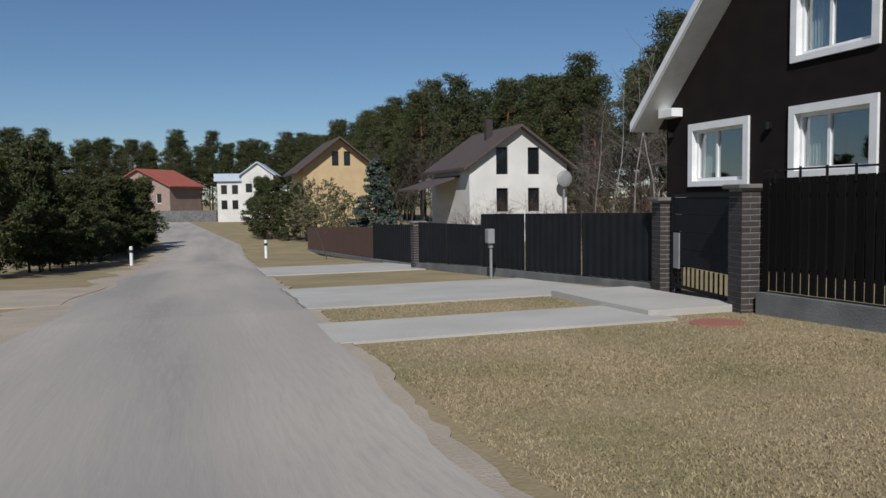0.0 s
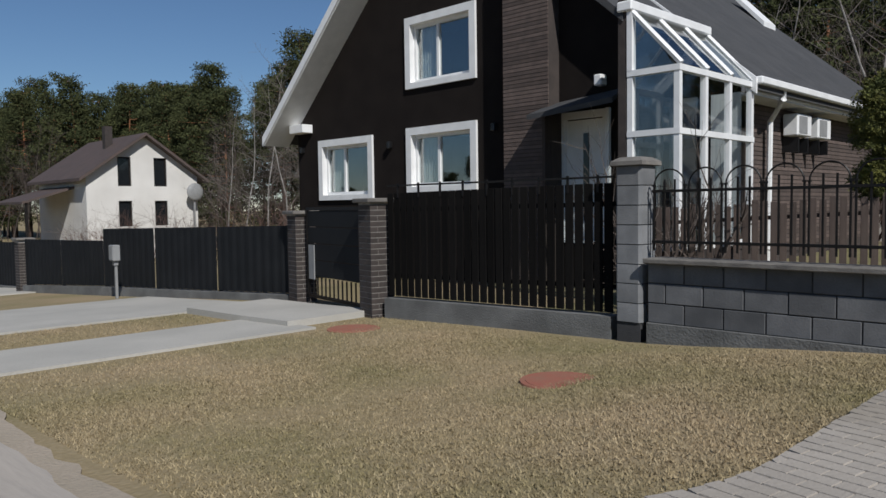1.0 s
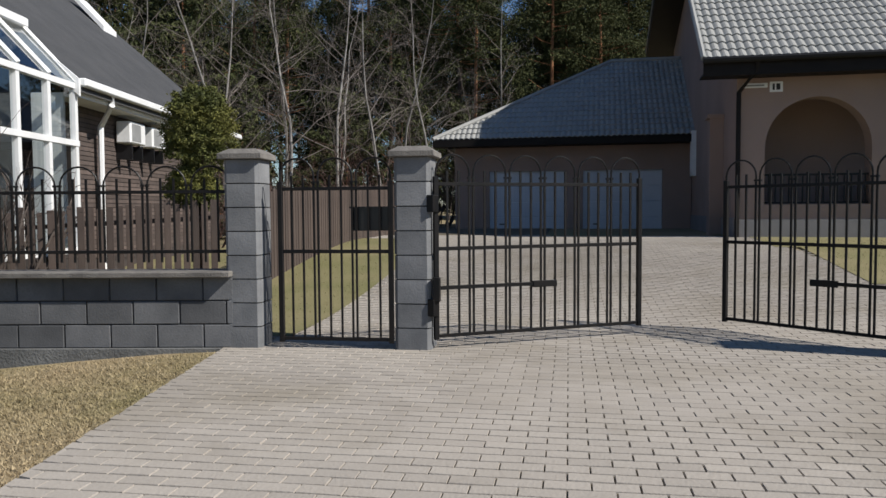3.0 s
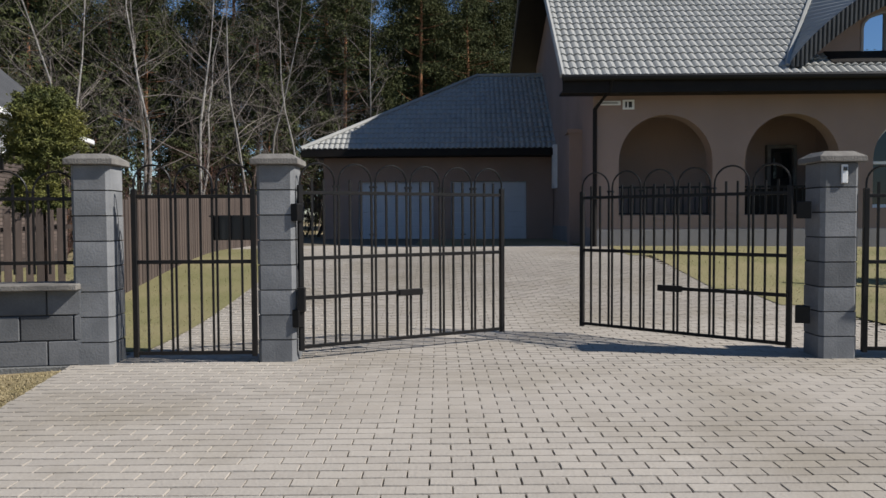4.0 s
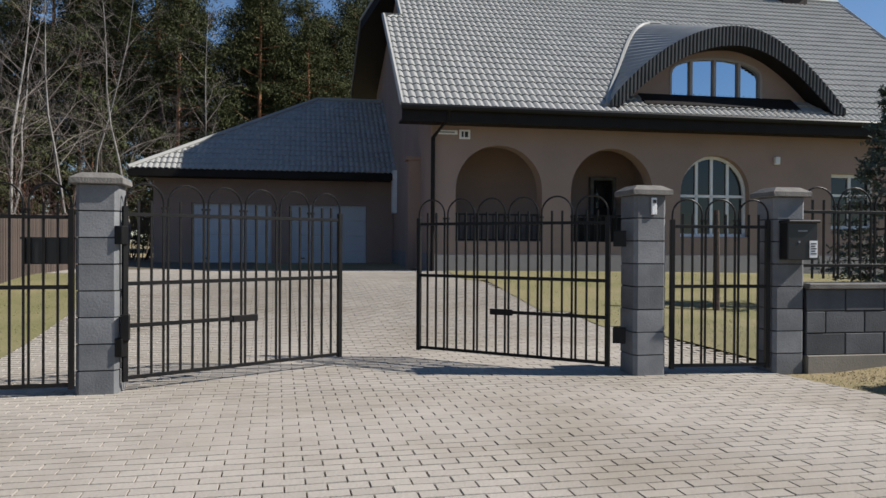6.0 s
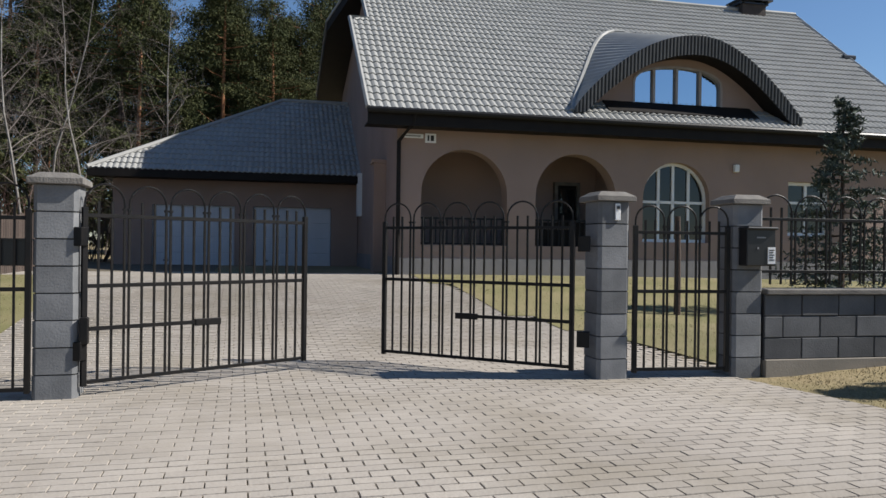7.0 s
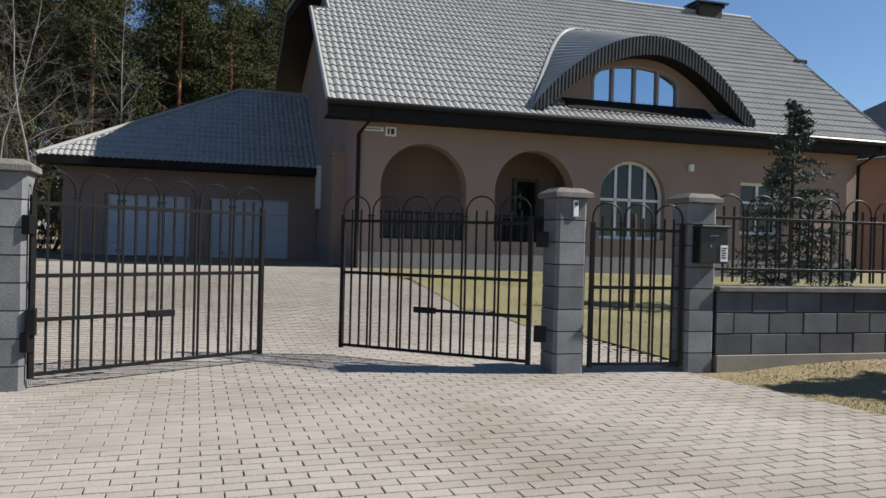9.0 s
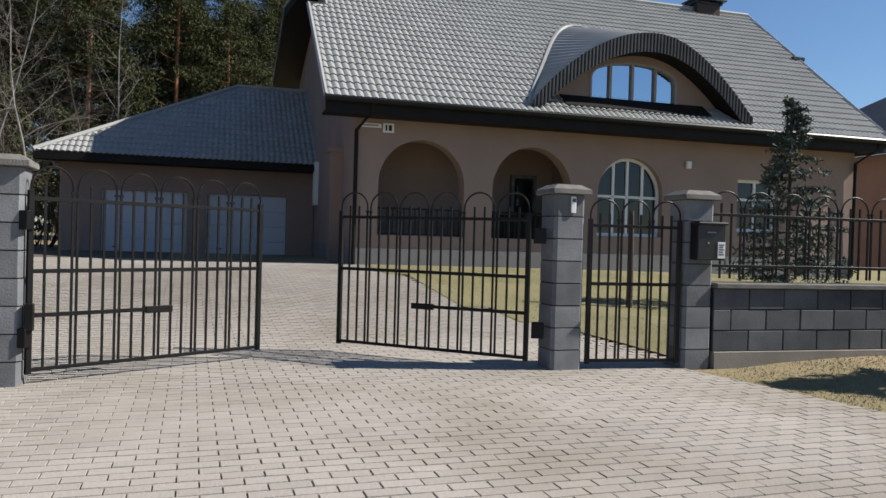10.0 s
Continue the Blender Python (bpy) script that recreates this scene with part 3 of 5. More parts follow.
# brick gate pillars farther along
def brick_pillar(px, py, z0, h, d, label="dark brown brick gate pillar with pale joints"):
    d = Vector(d).normalized()
    t = empty("brick_pillar", turned(px, py, z0, d.x, d.y), label=label, category="pillar", group="brick pillars")
    part("core", boxes((-0.1725, -0.1725, -0.2, 0.1725, 0.1725, h)), M_LIGHTMORTAR, t, "pale mortar")
    n = int(h / 0.075)
    shapes = {}
    for k in range(n):
        for side in range(4):
            flip = -1 if (k + side) % 2 else 1
            for kind, at_x, half in (("long", -0.0575 * flip, 0.1165), ("short", 0.1205 * flip, 0.0555)):
                a = Matrix.Rotation(side * math.pi / 2, 4, "Z") @ Matrix.Translation((at_x, -0.149, k * 0.075 + 0.0365))
                if kind not in shapes:
                    shapes[kind] = part("brick", boxes((-half, -0.028, -0.032, half, 0.028, 0.032)), M_DARKBRICK, t)
                    shapes[kind].matrix_basis = a
                else:
                    share("brick", shapes[kind], a, t)
    part("cap", boxes((-0.24, -0.24, h, 0.24, 0.24, h + 0.06), bev=0.012), M_CAP, t, "concrete cap")
    return t


FD = (0.42, -0.907)
brick_pillar(0.98, 9.52, -0.32, 1.60, FD)
brick_pillar(-0.12, 11.85, -0.40, 1.52, FD)
brick_pillar(-7.9, 21.0, -0.95, 1.42, (0.6, -0.8))
brick_pillar(-8.5, 22.6, -1.05, 1.42, (0.6, -0.8))


def board_fence(name, p0, p1, z0, z1, h, label, w=0.1, gap=0.022, material=None, plinth=None, dip=0.0):
    d = Vector(p1) - Vector(p0)
    L = d.length
    t = empty(name, turned(p0[0], p0[1], 0, d.x, d.y), label=label, category="fence")
    x, rng, first = 0.0, random.Random(7), None
    while x < L - w:
        z = z0 + (z1 - z0) * x / L
        mm = Matrix.Translation((x, rng.uniform(-0.003, 0.003), z)) @ Matrix.Diagonal((1, 1, 1 + rng.uniform(-dip, dip), 1))
        if first is None:
            first = part("board", boxes((0, -0.01, 0, w, 0.01, h), bev=0.003), material, t)
            first.matrix_basis = mm
        else:
            share("board", first, mm, t)
        x += w + gap
    bm = bmesh.new()
    for f in (0.18, 0.82):
        bm2 = [bm.verts.new(p) for p in ((0, 0.012, z0 + h * f), (L, 0.012, z1 + h * f), (L, 0.012, z1 + h * f + 0.05), (0, 0.012, z0 + h * f + 0.05), (0, 0.05, z0 + h * f), (L, 0.05, z1 + h * f), (L, 0.05, z1 + h * f + 0.05), (0, 0.05, z0 + h * f + 0.05))]
        for q in ((0, 1, 2, 3), (4, 7, 6, 5), (0, 4, 5, 1), (3, 2, 6, 7)):
            bm.faces.new([bm2[i] for i in q])
    part("rail", bm, material, t)
    if plinth:
        bm = bmesh.new()
        c = [bm.verts.new(p) for y in (-0.1, 0.14) for p in ((0, y, z0 - 0.03), (L, y, z1 - 0.03), (L, y, z1 - plinth), (0, y, z0 - plinth))]
        for q in ((0, 1, 2, 3), (4, 7, 6, 5), (0, 4, 5, 1), (3, 2, 6, 7), (0, 3, 7, 4), (1, 5, 6, 2)):
            bm.faces.new([c[i] for i in q])
        bmesh.ops.recalc_face_normals(bm, faces=bm.faces[:])
        part("plinth", bm, M_PLINTH, t, "rough concrete footing")
        part("top_rail", boxes((0, -0.02, z1 + h + 0.05, L, 0.0, z1 + h + 0.072)), M_IRON, t, "thin black rail above the boards")
        for k in range(9):
            part("peg", boxes((0.2 + k * (L - 0.4) / 8 - 0.012, -0.02, z1 + h - 0.1, 0.2 + k * (L - 0.4) / 8 + 0.012, 0.0, z1 + h + 0.09)), M_IRON, t)
    return t


board_fence("board_fence", (1.14, 9.32), (3.34, 6.7), 0.02, 0.06, 1.38, "black board fence on a concrete footing", material=M_BLACKWOOD, plinth=0.75)
# slatted gate between the brick pillars
m, L = run((-0.02, 11.58), (0.87, 9.79))
sg = empty("slatted_gate", m @ Matrix.Translation((0, 0, -0.22)), label="black metal gate with wide horizontal slats", category="gate")
part("frame", boxes((0, -0.02, 0, 0.05, 0.02, 1.45), (L - 0.05, -0.02, 0, L, 0.02, 1.45), (0, -0.02, 1.40, L, 0.02, 1.45), (0, -0.02, 0.0, L, 0.02, 0.05)), M_IRON, sg)
for k in range(4):
    part("slat", boxes((0.05, -0.012, 0.35 + k * 0.265, L - 0.05, 0.012, 0.35 + k * 0.265 + 0.25), bev=0.003), M_FENCEBLACK, sg)
for k in range(14):
    part("picket", boxes((0.08 + k * (L - 0.16) / 13 - 0.01, -0.01, 0.05, 0.08 + k * (L - 0.16) / 13 + 0.01, 0.01, 0.34)), M_IRON, sg)
part("notice", boxes((0.1, -0.03, 0.3, 0.3, -0.014, 0.85)), M_METALGREY, sg, "grey metal letter slot")


def sheet_fence(name, p0, p1, b0, b1, t0, t1, material, label, foot=0.0):
    d = Vector(p1) - Vector(p0)
    L = d.length
    t = empty(name, turned(p0[0], p0[1], 0, d.x, d.y), label=label, category="fence")
    npan = max(1, round(L / 2.4))
    for k in range(npan):
        bm = bmesh.new()
        x0, x1 = L * k / npan + 0.03, L * (k + 1) / npan - 0.03
        cols = int((x1 - x0) / 0.06)
        prev = None
        for c in range(cols + 1):
            x = x0 + (x1 - x0) * c / cols
            f = x / L
            y = 0.016 if c % 4 in (1, 2) else 0.0
            cur = [bm.verts.new((x, y, b0 + (b1 - b0) * f)), bm.verts.new((x, y, t0 + (t1 - t0) * f))]
            if prev:
                bm.faces.new((prev[0], cur[0], cur[1], prev[1]))
            prev = cur
        g = bmesh.ops.extrude_face_region(bm, geom=bm.faces[:])
        bmesh.ops.translate(bm, verts=[v for v in g["geom"] if isinstance(v, bmesh.types.BMVert)], vec=(0, 0.006, 0))
        bmesh.ops.recalc_face_normals(bm, faces=bm.faces[:])
        part("sheet", bm, material, t)
        f = x0 / L
        part("post", boxes((x0 - 0.05, 0.02, b0 + (b1 - b0) * f - 0.3, x0 + 0.01, 0.08, t0 + (t1 - t0) * f)), M_IRON, t)
    if foot:
        bm = bmesh.new()
        c = [bm.verts.new(p) for y in (-0.09, 0.15) for p in ((0, y, b0 - 0.02), (L, y, b1 - 0.02), (L, y, b1 - foot), (0, y, b0 - foot))]
        for q in ((0, 1, 2, 3), (4, 7, 6, 5), (0, 4, 5, 1), (3, 2, 6, 7), (0, 3, 7, 4), (1, 5, 6, 2)):
            bm.faces.new([c[i] for i in q])
        bmesh.ops.recalc_face_normals(bm, faces=bm.faces[:])
        part("plinth", bm, M_PLINTH, t, "concrete footing")
    return t


sheet_fence("sheet_fence", (-4.75, 17.1), (-0.27, 12.05), -0.47, -0.22, 0.82, 0.93, M_FENCEBLACK, "black profiled metal fence on a concrete footing", 0.4)
sheet_fence("sheet_fence", (-7.8, 20.8), (-4.75, 17.1), -0.72, -0.47, 0.50, 0.55, M_FENCEBLACK, "black profiled metal fence on a concrete footing", 0.4)
sheet_fence("sheet_fence", (-12.2, 27.2), (-8.6, 22.8), -1.15, -0.95, 0.20, 0.36, M_FENCEBLACK, "black profiled metal fence on a concrete footing", 0.3)
sheet_fence("sheet_fence", (-24.5, 44.0), (-12.2, 27.2), -2.0, -1.15, -0.6, 0.1, M_FENCEBROWN, "brown profiled metal fence beside the verge", 0.2)
m, L = run((-8.4, 22.45), (-8.0, 21.2))
gg = empty("sheet_gate", m @ Matrix.Translation((0, 0, -0.93)), label="black sheet-metal gate between brick pillars", category="gate")
part("panel", boxes((0, -0.01, 0.05, L, 0.01, 1.3), bev=0.004), M_FENCEBLACK, gg)

for sx in (16.3,):
    p = at_sn(sx, -0.0 + 0.25)
    mt = empty("meter_cabinet", turned(p.x, p.y, p.z, 0.6, -0.8), label="grey metal electricity meter cabinet on a post", category="meter cabinet")
    part("post", boxes((-0.024, -0.024, -0.1, 0.024, 0.024, 0.75)), M_METALGREY, mt)
    part("cabinet", boxes((-0.11, -0.09, 0.79, 0.11, 0.06, 1.12), bev=0.012), M_METALGREY, mt)
    part("cable_box", boxes((-0.05, -0.05, 0.69, 0.05, 0.04, 0.789), bev=0.008), M_METALGREY, mt)
    part("door", boxes((-0.09, -0.1, 0.815, 0.09, -0.088, 1.095), bev=0.004), M_METALGREY, mt)

for s_, n_ in ((7.68, 0.84), (3.88, 1.8)):
    p = at_sn(s_, n_)
    mh = empty("manhole_cover", Matrix.Translation(p + Vector((0, 0, 0.0))), label="round faded red manhole cover in the grass", category="manhole cover", group="manhole covers")
    bm = bmesh.new()
    bmesh.ops.create_cone(bm, cap_ends=True, segments=28, radius1=0.29, radius2=0.28, depth=0.014, matrix=Matrix.Translation((0, 0, 0.007)))
    part("lid", bm, M_RED, mh)
    bm = bmesh.new()
    bmesh.ops.create_cone(bm, cap_ends=True, segments=28, radius1=0.33, radius2=0.325, depth=0.012, matrix=Matrix.Translation((0, 0, 0.003)))
    part("rim", bm, M_RED, mh)

for s_, n_, h_ in ((43.2, 2.95, 1.0), (38.6, 9.5, 0.9)):
    p = at_sn(s_, n_)
    mk = empty("marker_post", Matrix.Translation(p), label="white roadside marker post with a dark band", category="marker post", group="marker posts")
    part("shaft", boxes((-0.07, -0.05, -0.1, 0.07, 0.05, h_), bev=0.02), M_WHITE, mk)
    part("band", boxes((-0.073, -0.053, h_ - 0.3, 0.073, 0.053, h_ - 0.16)), M_INK, mk, "dark band")


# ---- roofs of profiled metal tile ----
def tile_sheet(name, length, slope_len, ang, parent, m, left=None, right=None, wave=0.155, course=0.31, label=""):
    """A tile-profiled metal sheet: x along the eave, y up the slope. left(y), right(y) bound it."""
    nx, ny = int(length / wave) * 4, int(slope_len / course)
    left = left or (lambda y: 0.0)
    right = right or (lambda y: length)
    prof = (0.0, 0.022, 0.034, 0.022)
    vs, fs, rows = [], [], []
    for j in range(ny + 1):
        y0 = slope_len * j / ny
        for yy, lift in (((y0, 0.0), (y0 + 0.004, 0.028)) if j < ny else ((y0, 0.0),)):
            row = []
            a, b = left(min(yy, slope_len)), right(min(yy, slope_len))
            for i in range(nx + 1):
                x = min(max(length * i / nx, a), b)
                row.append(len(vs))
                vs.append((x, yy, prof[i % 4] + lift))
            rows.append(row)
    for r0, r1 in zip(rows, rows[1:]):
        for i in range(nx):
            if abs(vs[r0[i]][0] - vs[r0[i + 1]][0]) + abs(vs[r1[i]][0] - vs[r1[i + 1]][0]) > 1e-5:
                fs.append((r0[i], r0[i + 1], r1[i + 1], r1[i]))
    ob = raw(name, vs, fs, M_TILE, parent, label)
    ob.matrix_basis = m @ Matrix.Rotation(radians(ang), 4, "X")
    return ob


def window(parent, x0, z0, x1, z1, y, fw=0.09, mull=(), label="white window", depth=0.08, bars=M_WHITE, name="window", curtain=False, trans=()):
    """Frame, sashes and glass, set at y in a wall that faces -y."""
    w = part(name, band(rect(x0, z0, x1, z1), rect(x0 + fw, z0 + fw, x1 - fw, z1 - fw), y - 0.02, y + depth), bars, parent, label)
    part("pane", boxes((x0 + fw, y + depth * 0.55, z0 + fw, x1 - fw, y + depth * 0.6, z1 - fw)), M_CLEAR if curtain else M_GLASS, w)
    for mx in mull:
        part("mullion", boxes((mx - 0.035, y + 0.0, z0 + fw, mx + 0.035, y + depth * 0.9, z1 - fw)), bars, w)
    for mz in trans:
        part("transom", boxes((x0 + fw, y + 0.0, mz - 0.03, x1 - fw, y + depth * 0.9, mz + 0.03)), bars, w)
    if curtain:
        vs, fs = [], []
        n = 26
        for k in range(n + 1):
            x = x0 + fw + (0.36 * (x1 - x0)) * k / n
            yy = y + 0.13 + 0.02 * math.sin(k * 1.9)
            vs += [(x, yy, z0 + fw), (x, yy, z1 - fw)]
        for k in range(n):
            fs.append((2 * k, 2 * k + 2, 2 * k + 3, 2 * k + 1))
        raw("curtain", vs, fs, M_CURTAIN, w, "sheer white curtain")
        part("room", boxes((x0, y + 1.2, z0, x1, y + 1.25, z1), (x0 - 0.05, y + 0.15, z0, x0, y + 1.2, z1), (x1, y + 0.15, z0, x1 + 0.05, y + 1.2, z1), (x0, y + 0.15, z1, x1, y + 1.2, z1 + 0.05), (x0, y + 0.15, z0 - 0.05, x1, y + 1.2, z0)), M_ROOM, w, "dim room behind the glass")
    return w


# ---- the beige house with arches ----
H1 = empty("arched_house", turned(16.506, 3.321, 0.0, 0.4298, -0.9029), label="beige stucco house with arches and grey tile roof", category="house")
LEN, DEP, EAVE, G0 = 13.0, 12.9, 3.74, 0.3
BACK_FALL = 0.27
PITCH = 37
RIDGE_Y, TAN40 = 6.1, math.tan(radians(37))
holes = [arch(0.53, 2.45, 1.22, 2.33), arch(3.11, 5.03, 1.22, 2.33), arch(5.70, 7.40, 1.35, 2.35), rect(9.5, 1.55, 10.7, 2.85)]
part("front_wall", plate(rect(0, G0, LEN, EAVE), holes, 0, 0.4), M_STUCCO, H1, "beige stucco front with round arches")
for nm, bx in (("loggia_back", (0.3, 1.7, G0, 5.4, 1.8, EAVE)), ("loggia_side", (0.3, 0.4, G0, 0.4, 1.7, EAVE)), ("loggia_side", (5.3, 0.4, G0, 5.4, 1.7, EAVE)), ("loggia_ceiling", (0.4, 0.4, 3.45, 5.3, 1.7, 3.5)), ("loggia_floor", (0.4, 0.4, G0, 5.3, 1.7, 0.62))):
    part(nm, boxes(bx), M_STUCCO, H1, "shaded stucco loggia behind the arches")
gable = [(0.4, G0), (DEP, G0), (DEP, 6.85), (RIDGE_Y, 8.7), (0.4, EAVE + 0.5)]


def side_wall(x0, x1, name):
    bm = plate(gable, [rect(6.2, 2.05, 6.6, 3.3)] if x0 < 1 else [], 0, 0.4)
    bmesh.ops.transform(bm, matrix=Matrix.Translation((x1, 0, 0)) @ Matrix.Rotation(math.pi / 2, 4, "Z"), verts=bm.verts[:])
    return part(name, bm, M_STUCCO, H1, "beige stucco gable wall")


side_wall(0, 0.4, "side_wall")
side_wall(LEN - 0.4, LEN, "side_wall")
part("back_wall", boxes((0.4, DEP - 0.4, G0, LEN - 0.4, DEP, 6.85)), M_STUCCO, H1)
part("plinth", boxes((-0.03, -0.035, G0 - 0.1, LEN + 0.03, 0.0, 0.93), (-0.035, -0.035, G0 - 0.1, 0.0, 8.2, 0.96)), M_STUCCO_GREY, H1, "grey rendered plinth")
part("side_buttress", boxes((-0.28, 1.55, G0, 0.0, 1.95, 3.1), (-0.34, 1.5, 3.1, 0.0, 2.0, 3.18)), M_STUCCO, H1, "stucco buttress with a small ledge")
part("side_window", boxes((-0.12, 6.2, 2.05, 0.02, 6.28, 3.3), (-0.12, 6.52, 2.05, 0.02, 6.6, 3.3), (-0.12, 6.28, 2.05, 0.02, 6.52, 2.13), (-0.12, 6.28, 3.22, 0.02, 6.52, 3.3)), M_WHITE, H1, "narrow white side window")
part("pane", boxes((-0.05, 6.28, 2.13, -0.04, 6.52, 3.22)), M_GLASS, H1.children[-1])
fw = 0.07
aw = part("arched_window", band(arch(5.70, 7.40, 1.35, 2.35), arch(5.70 + fw, 7.40 - fw, 1.35 + fw, 2.35), 0.16, 0.26), M_WHITE, H1, "tall arched window with white glazing bars")
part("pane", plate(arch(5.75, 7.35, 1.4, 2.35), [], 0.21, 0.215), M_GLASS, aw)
for x in (6.18, 6.55, 6.95):
    part("mullion", boxes((x - 0.032, 0.165, 1.4, x + 0.032, 0.255, 2.33 + math.sqrt(max(0, 0.8 ** 2 - (x - 6.55) ** 2)))), M_WHITE, aw)
for z in (2.28,):
    part("transom", boxes((5.76, 0.165, z - 0.03, 7.34, 0.255, z + 0.03)), M_WHITE, aw)
window(H1, 9.5, 1.55, 10.7, 2.85, 0.15, 0.08, (10.1,), "white casement window", trans=(2.35,))
# loggia details
gr = part("loggia_railing", boxes((0.55, 0.1, 1.78, 2.43, 0.14, 1.82), (0.55, 0.1, 1.24, 2.43, 0.14, 1.27)), M_IRON, H1, "dark iron railing in the arch")
for k in range(15):
    part("baluster", boxes((0.62 + k * 0.125, 0.105, 1.25, 0.645 + k * 0.125, 0.135, 1.8)), M_IRON, gr)
fd = part("front_door", boxes((4.26, 1.62, 0.62, 4.74, 1.7, 2.72), bev=0.01), M_SOFFIT, H1, "dark timber front door with a glazed light")
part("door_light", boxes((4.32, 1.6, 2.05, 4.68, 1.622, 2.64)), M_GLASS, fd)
part("door_frame", band(rect(4.17, 0.62, 4.83, 2.8), rect(4.25, 0.63, 4.75, 2.72), 1.56, 1.71), M_CAP, fd)
ls = part("loggia_screen", boxes((3.13, 0.1, 1.78, 5.01, 0.14, 1.82), (3.13, 0.2, 1.22, 5.01, 0.23, 1.76)), M_SOFFIT, H1, "dark low screen in the arch")
for k in range(15):
    part("baluster", boxes((3.2 + k * 0.125, 0.105, 1.23, 3.225 + k * 0.125, 0.135, 1.8)), M_IRON, ls)
# number plate and street plate
np_ = part("number_plate", boxes((0.6, -0.02, 3.4, 0.84, -0.004, 3.6), bev=0.004), M_WHITE, H1, "white enamel plate with dark bars")
part("printed_bar", boxes((0.65, -0.024, 3.44, 0.69, -0.0205, 3.56)), M_INK, np_)
part("printed_bar", boxes((0.72, -0.024, 3.44, 0.79, -0.0205, 3.56)), M_INK, np_)
sp_ = part("street_plate", boxes((0.11, -0.02, 3.49, 0.56, -0.004, 3.58), bev=0.003), M_WHITE, H1, "white plate with illegible dark bars")
part("printed_bar", boxes((0.17, -0.024, 3.52, 0.5, -0.0205, 3.55)), M_METALGREY, sp_)
part("wall_lamp", boxes((8.0, -0.09, 3.02, 8.13, 0, 3.2), bev=0.015), M_WHITE, H1, "small white wall lamp")
# roof
OV = 0.55
SL = (RIDGE_Y + OV) / math.cos(radians(37))
step_at = 4.95
tz = 3.98 + (RIDGE_Y + OV) * TAN40
ny_, nz_ = -OV + step_at * math.cos(radians(37)), 3.98 + step_at * math.sin(radians(37))
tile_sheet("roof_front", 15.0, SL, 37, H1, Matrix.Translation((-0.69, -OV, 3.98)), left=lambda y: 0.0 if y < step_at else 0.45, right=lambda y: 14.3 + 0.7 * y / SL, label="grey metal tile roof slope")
by, bz = 13.6, tz - BACK_FALL * (13.6 - RIDGE_Y)
mid_z = tz - BACK_FALL * (8.5 - RIDGE_Y)
back_edge = [(-0.3, RIDGE_Y, tz), (-0.95, 8.5, mid_z), (-0.95, by, bz), (13.9, by, bz), (14.3, RIDGE_Y, tz)]
part("roof_back", poly(back_edge, 0.08), M_TILE, H1, "low-pitched grey metal roof at the back")
part("ridge_cap", tube(bmesh.new(), [(-0.24, RIDGE_Y, tz + 0.03), (14.3, RIDGE_Y, tz + 0.03)], 0.09, 8), M_TILE, H1)
part("verge_trim", tube(bmesh.new(), [(-0.7, -OV, 4.0), (-0.7, ny_, nz_ + 0.02), (-0.25, ny_, nz_ + 0.02), (-0.25, RIDGE_Y, tz + 0.03)], 0.055, 6), M_TILE, H1)
part("verge_trim", tube(bmesh.new(), [(13.6, -OV, 4.0), (14.3, RIDGE_Y, tz + 0.02)], 0.06, 6), M_TILE, H1)
# dark boarded undersides
part("roof_deck", poly([(-0.66, -OV, 3.93), (13.55, -OV, 3.93), (14.25, RIDGE_Y, tz - 0.06), (-0.21, RIDGE_Y, tz - 0.06), (-0.21, ny_, nz_ - 0.06), (-0.66, ny_, nz_ - 0.06)], 0.16), M_SOFFIT, H1, "dark boarded underside")
part("roof_deck", poly([(x + (0.03 if x < 0 else -0.03), y, z - 0.085) for x, y, z in back_edge], 0.28), M_SOFFIT, H1, "dark boarded underside")
part("fascia", boxes((-0.7, -OV - 0.02, 3.66, 13.52, -OV + 0.02, 3.95)), M_SOFFIT, H1, "dark brown fascia board")
part("soffit", boxes((-0.7, -OV + 0.02, 3.68, 13.52, 0.0, 3.72)), M_SOFFIT, H1)
part("gutter", tube(bmesh.new(), [(-0.72, -OV - 0.09, 3.95), (13.54, -OV - 0.09, 3.93)], 0.065, 8), M_GUTTER, H1, "dark half-round gutter")
for x in (0.02, 12.95):
    part("downpipe", tube(bmesh.new(), [(x + 0.25, -OV - 0.05, 3.9), (x + 0.22, -OV, 3.72), (x, -0.1, 3.4), (x, -0.08, 0.5)], 0.045, 8), M_SOFFIT, H1, "dark downpipe")
ch = part("chimney", boxes((12.15, RIDGE_Y - 0.3, tz - 0.5, 13.0, RIDGE_Y + 0.3, tz + 0.16)), M_DARKBRICK, H1, "dark chimney with a metal hood")
part("hood", boxes((12.0, RIDGE_Y - 0.4, tz + 0.27, 13.2, RIDGE_Y + 0.4, tz + 0.32), (12.05, RIDGE_Y - 0.3, tz + 0.16, 12.13, RIDGE_Y + 0.3, tz + 0.27), (13.02, RIDGE_Y - 0.3, tz + 0.16, 13.1, RIDGE_Y + 0.3, tz + 0.27), (12.2, RIDGE_Y - 0.35, tz + 0.16, 12.95, RIDGE_Y + 0.35, tz + 0.2)), M_BLACK, ch)
part("roof_vent", boxes((13.75, 3.2, 6.85, 14.2, 3.6, 6.98), bev=0.03), M_BLACK, H1, "dark roof vent")


# eyebrow dormer
BX0, BXM, BX1 = 3.81, 6.84, 9.58


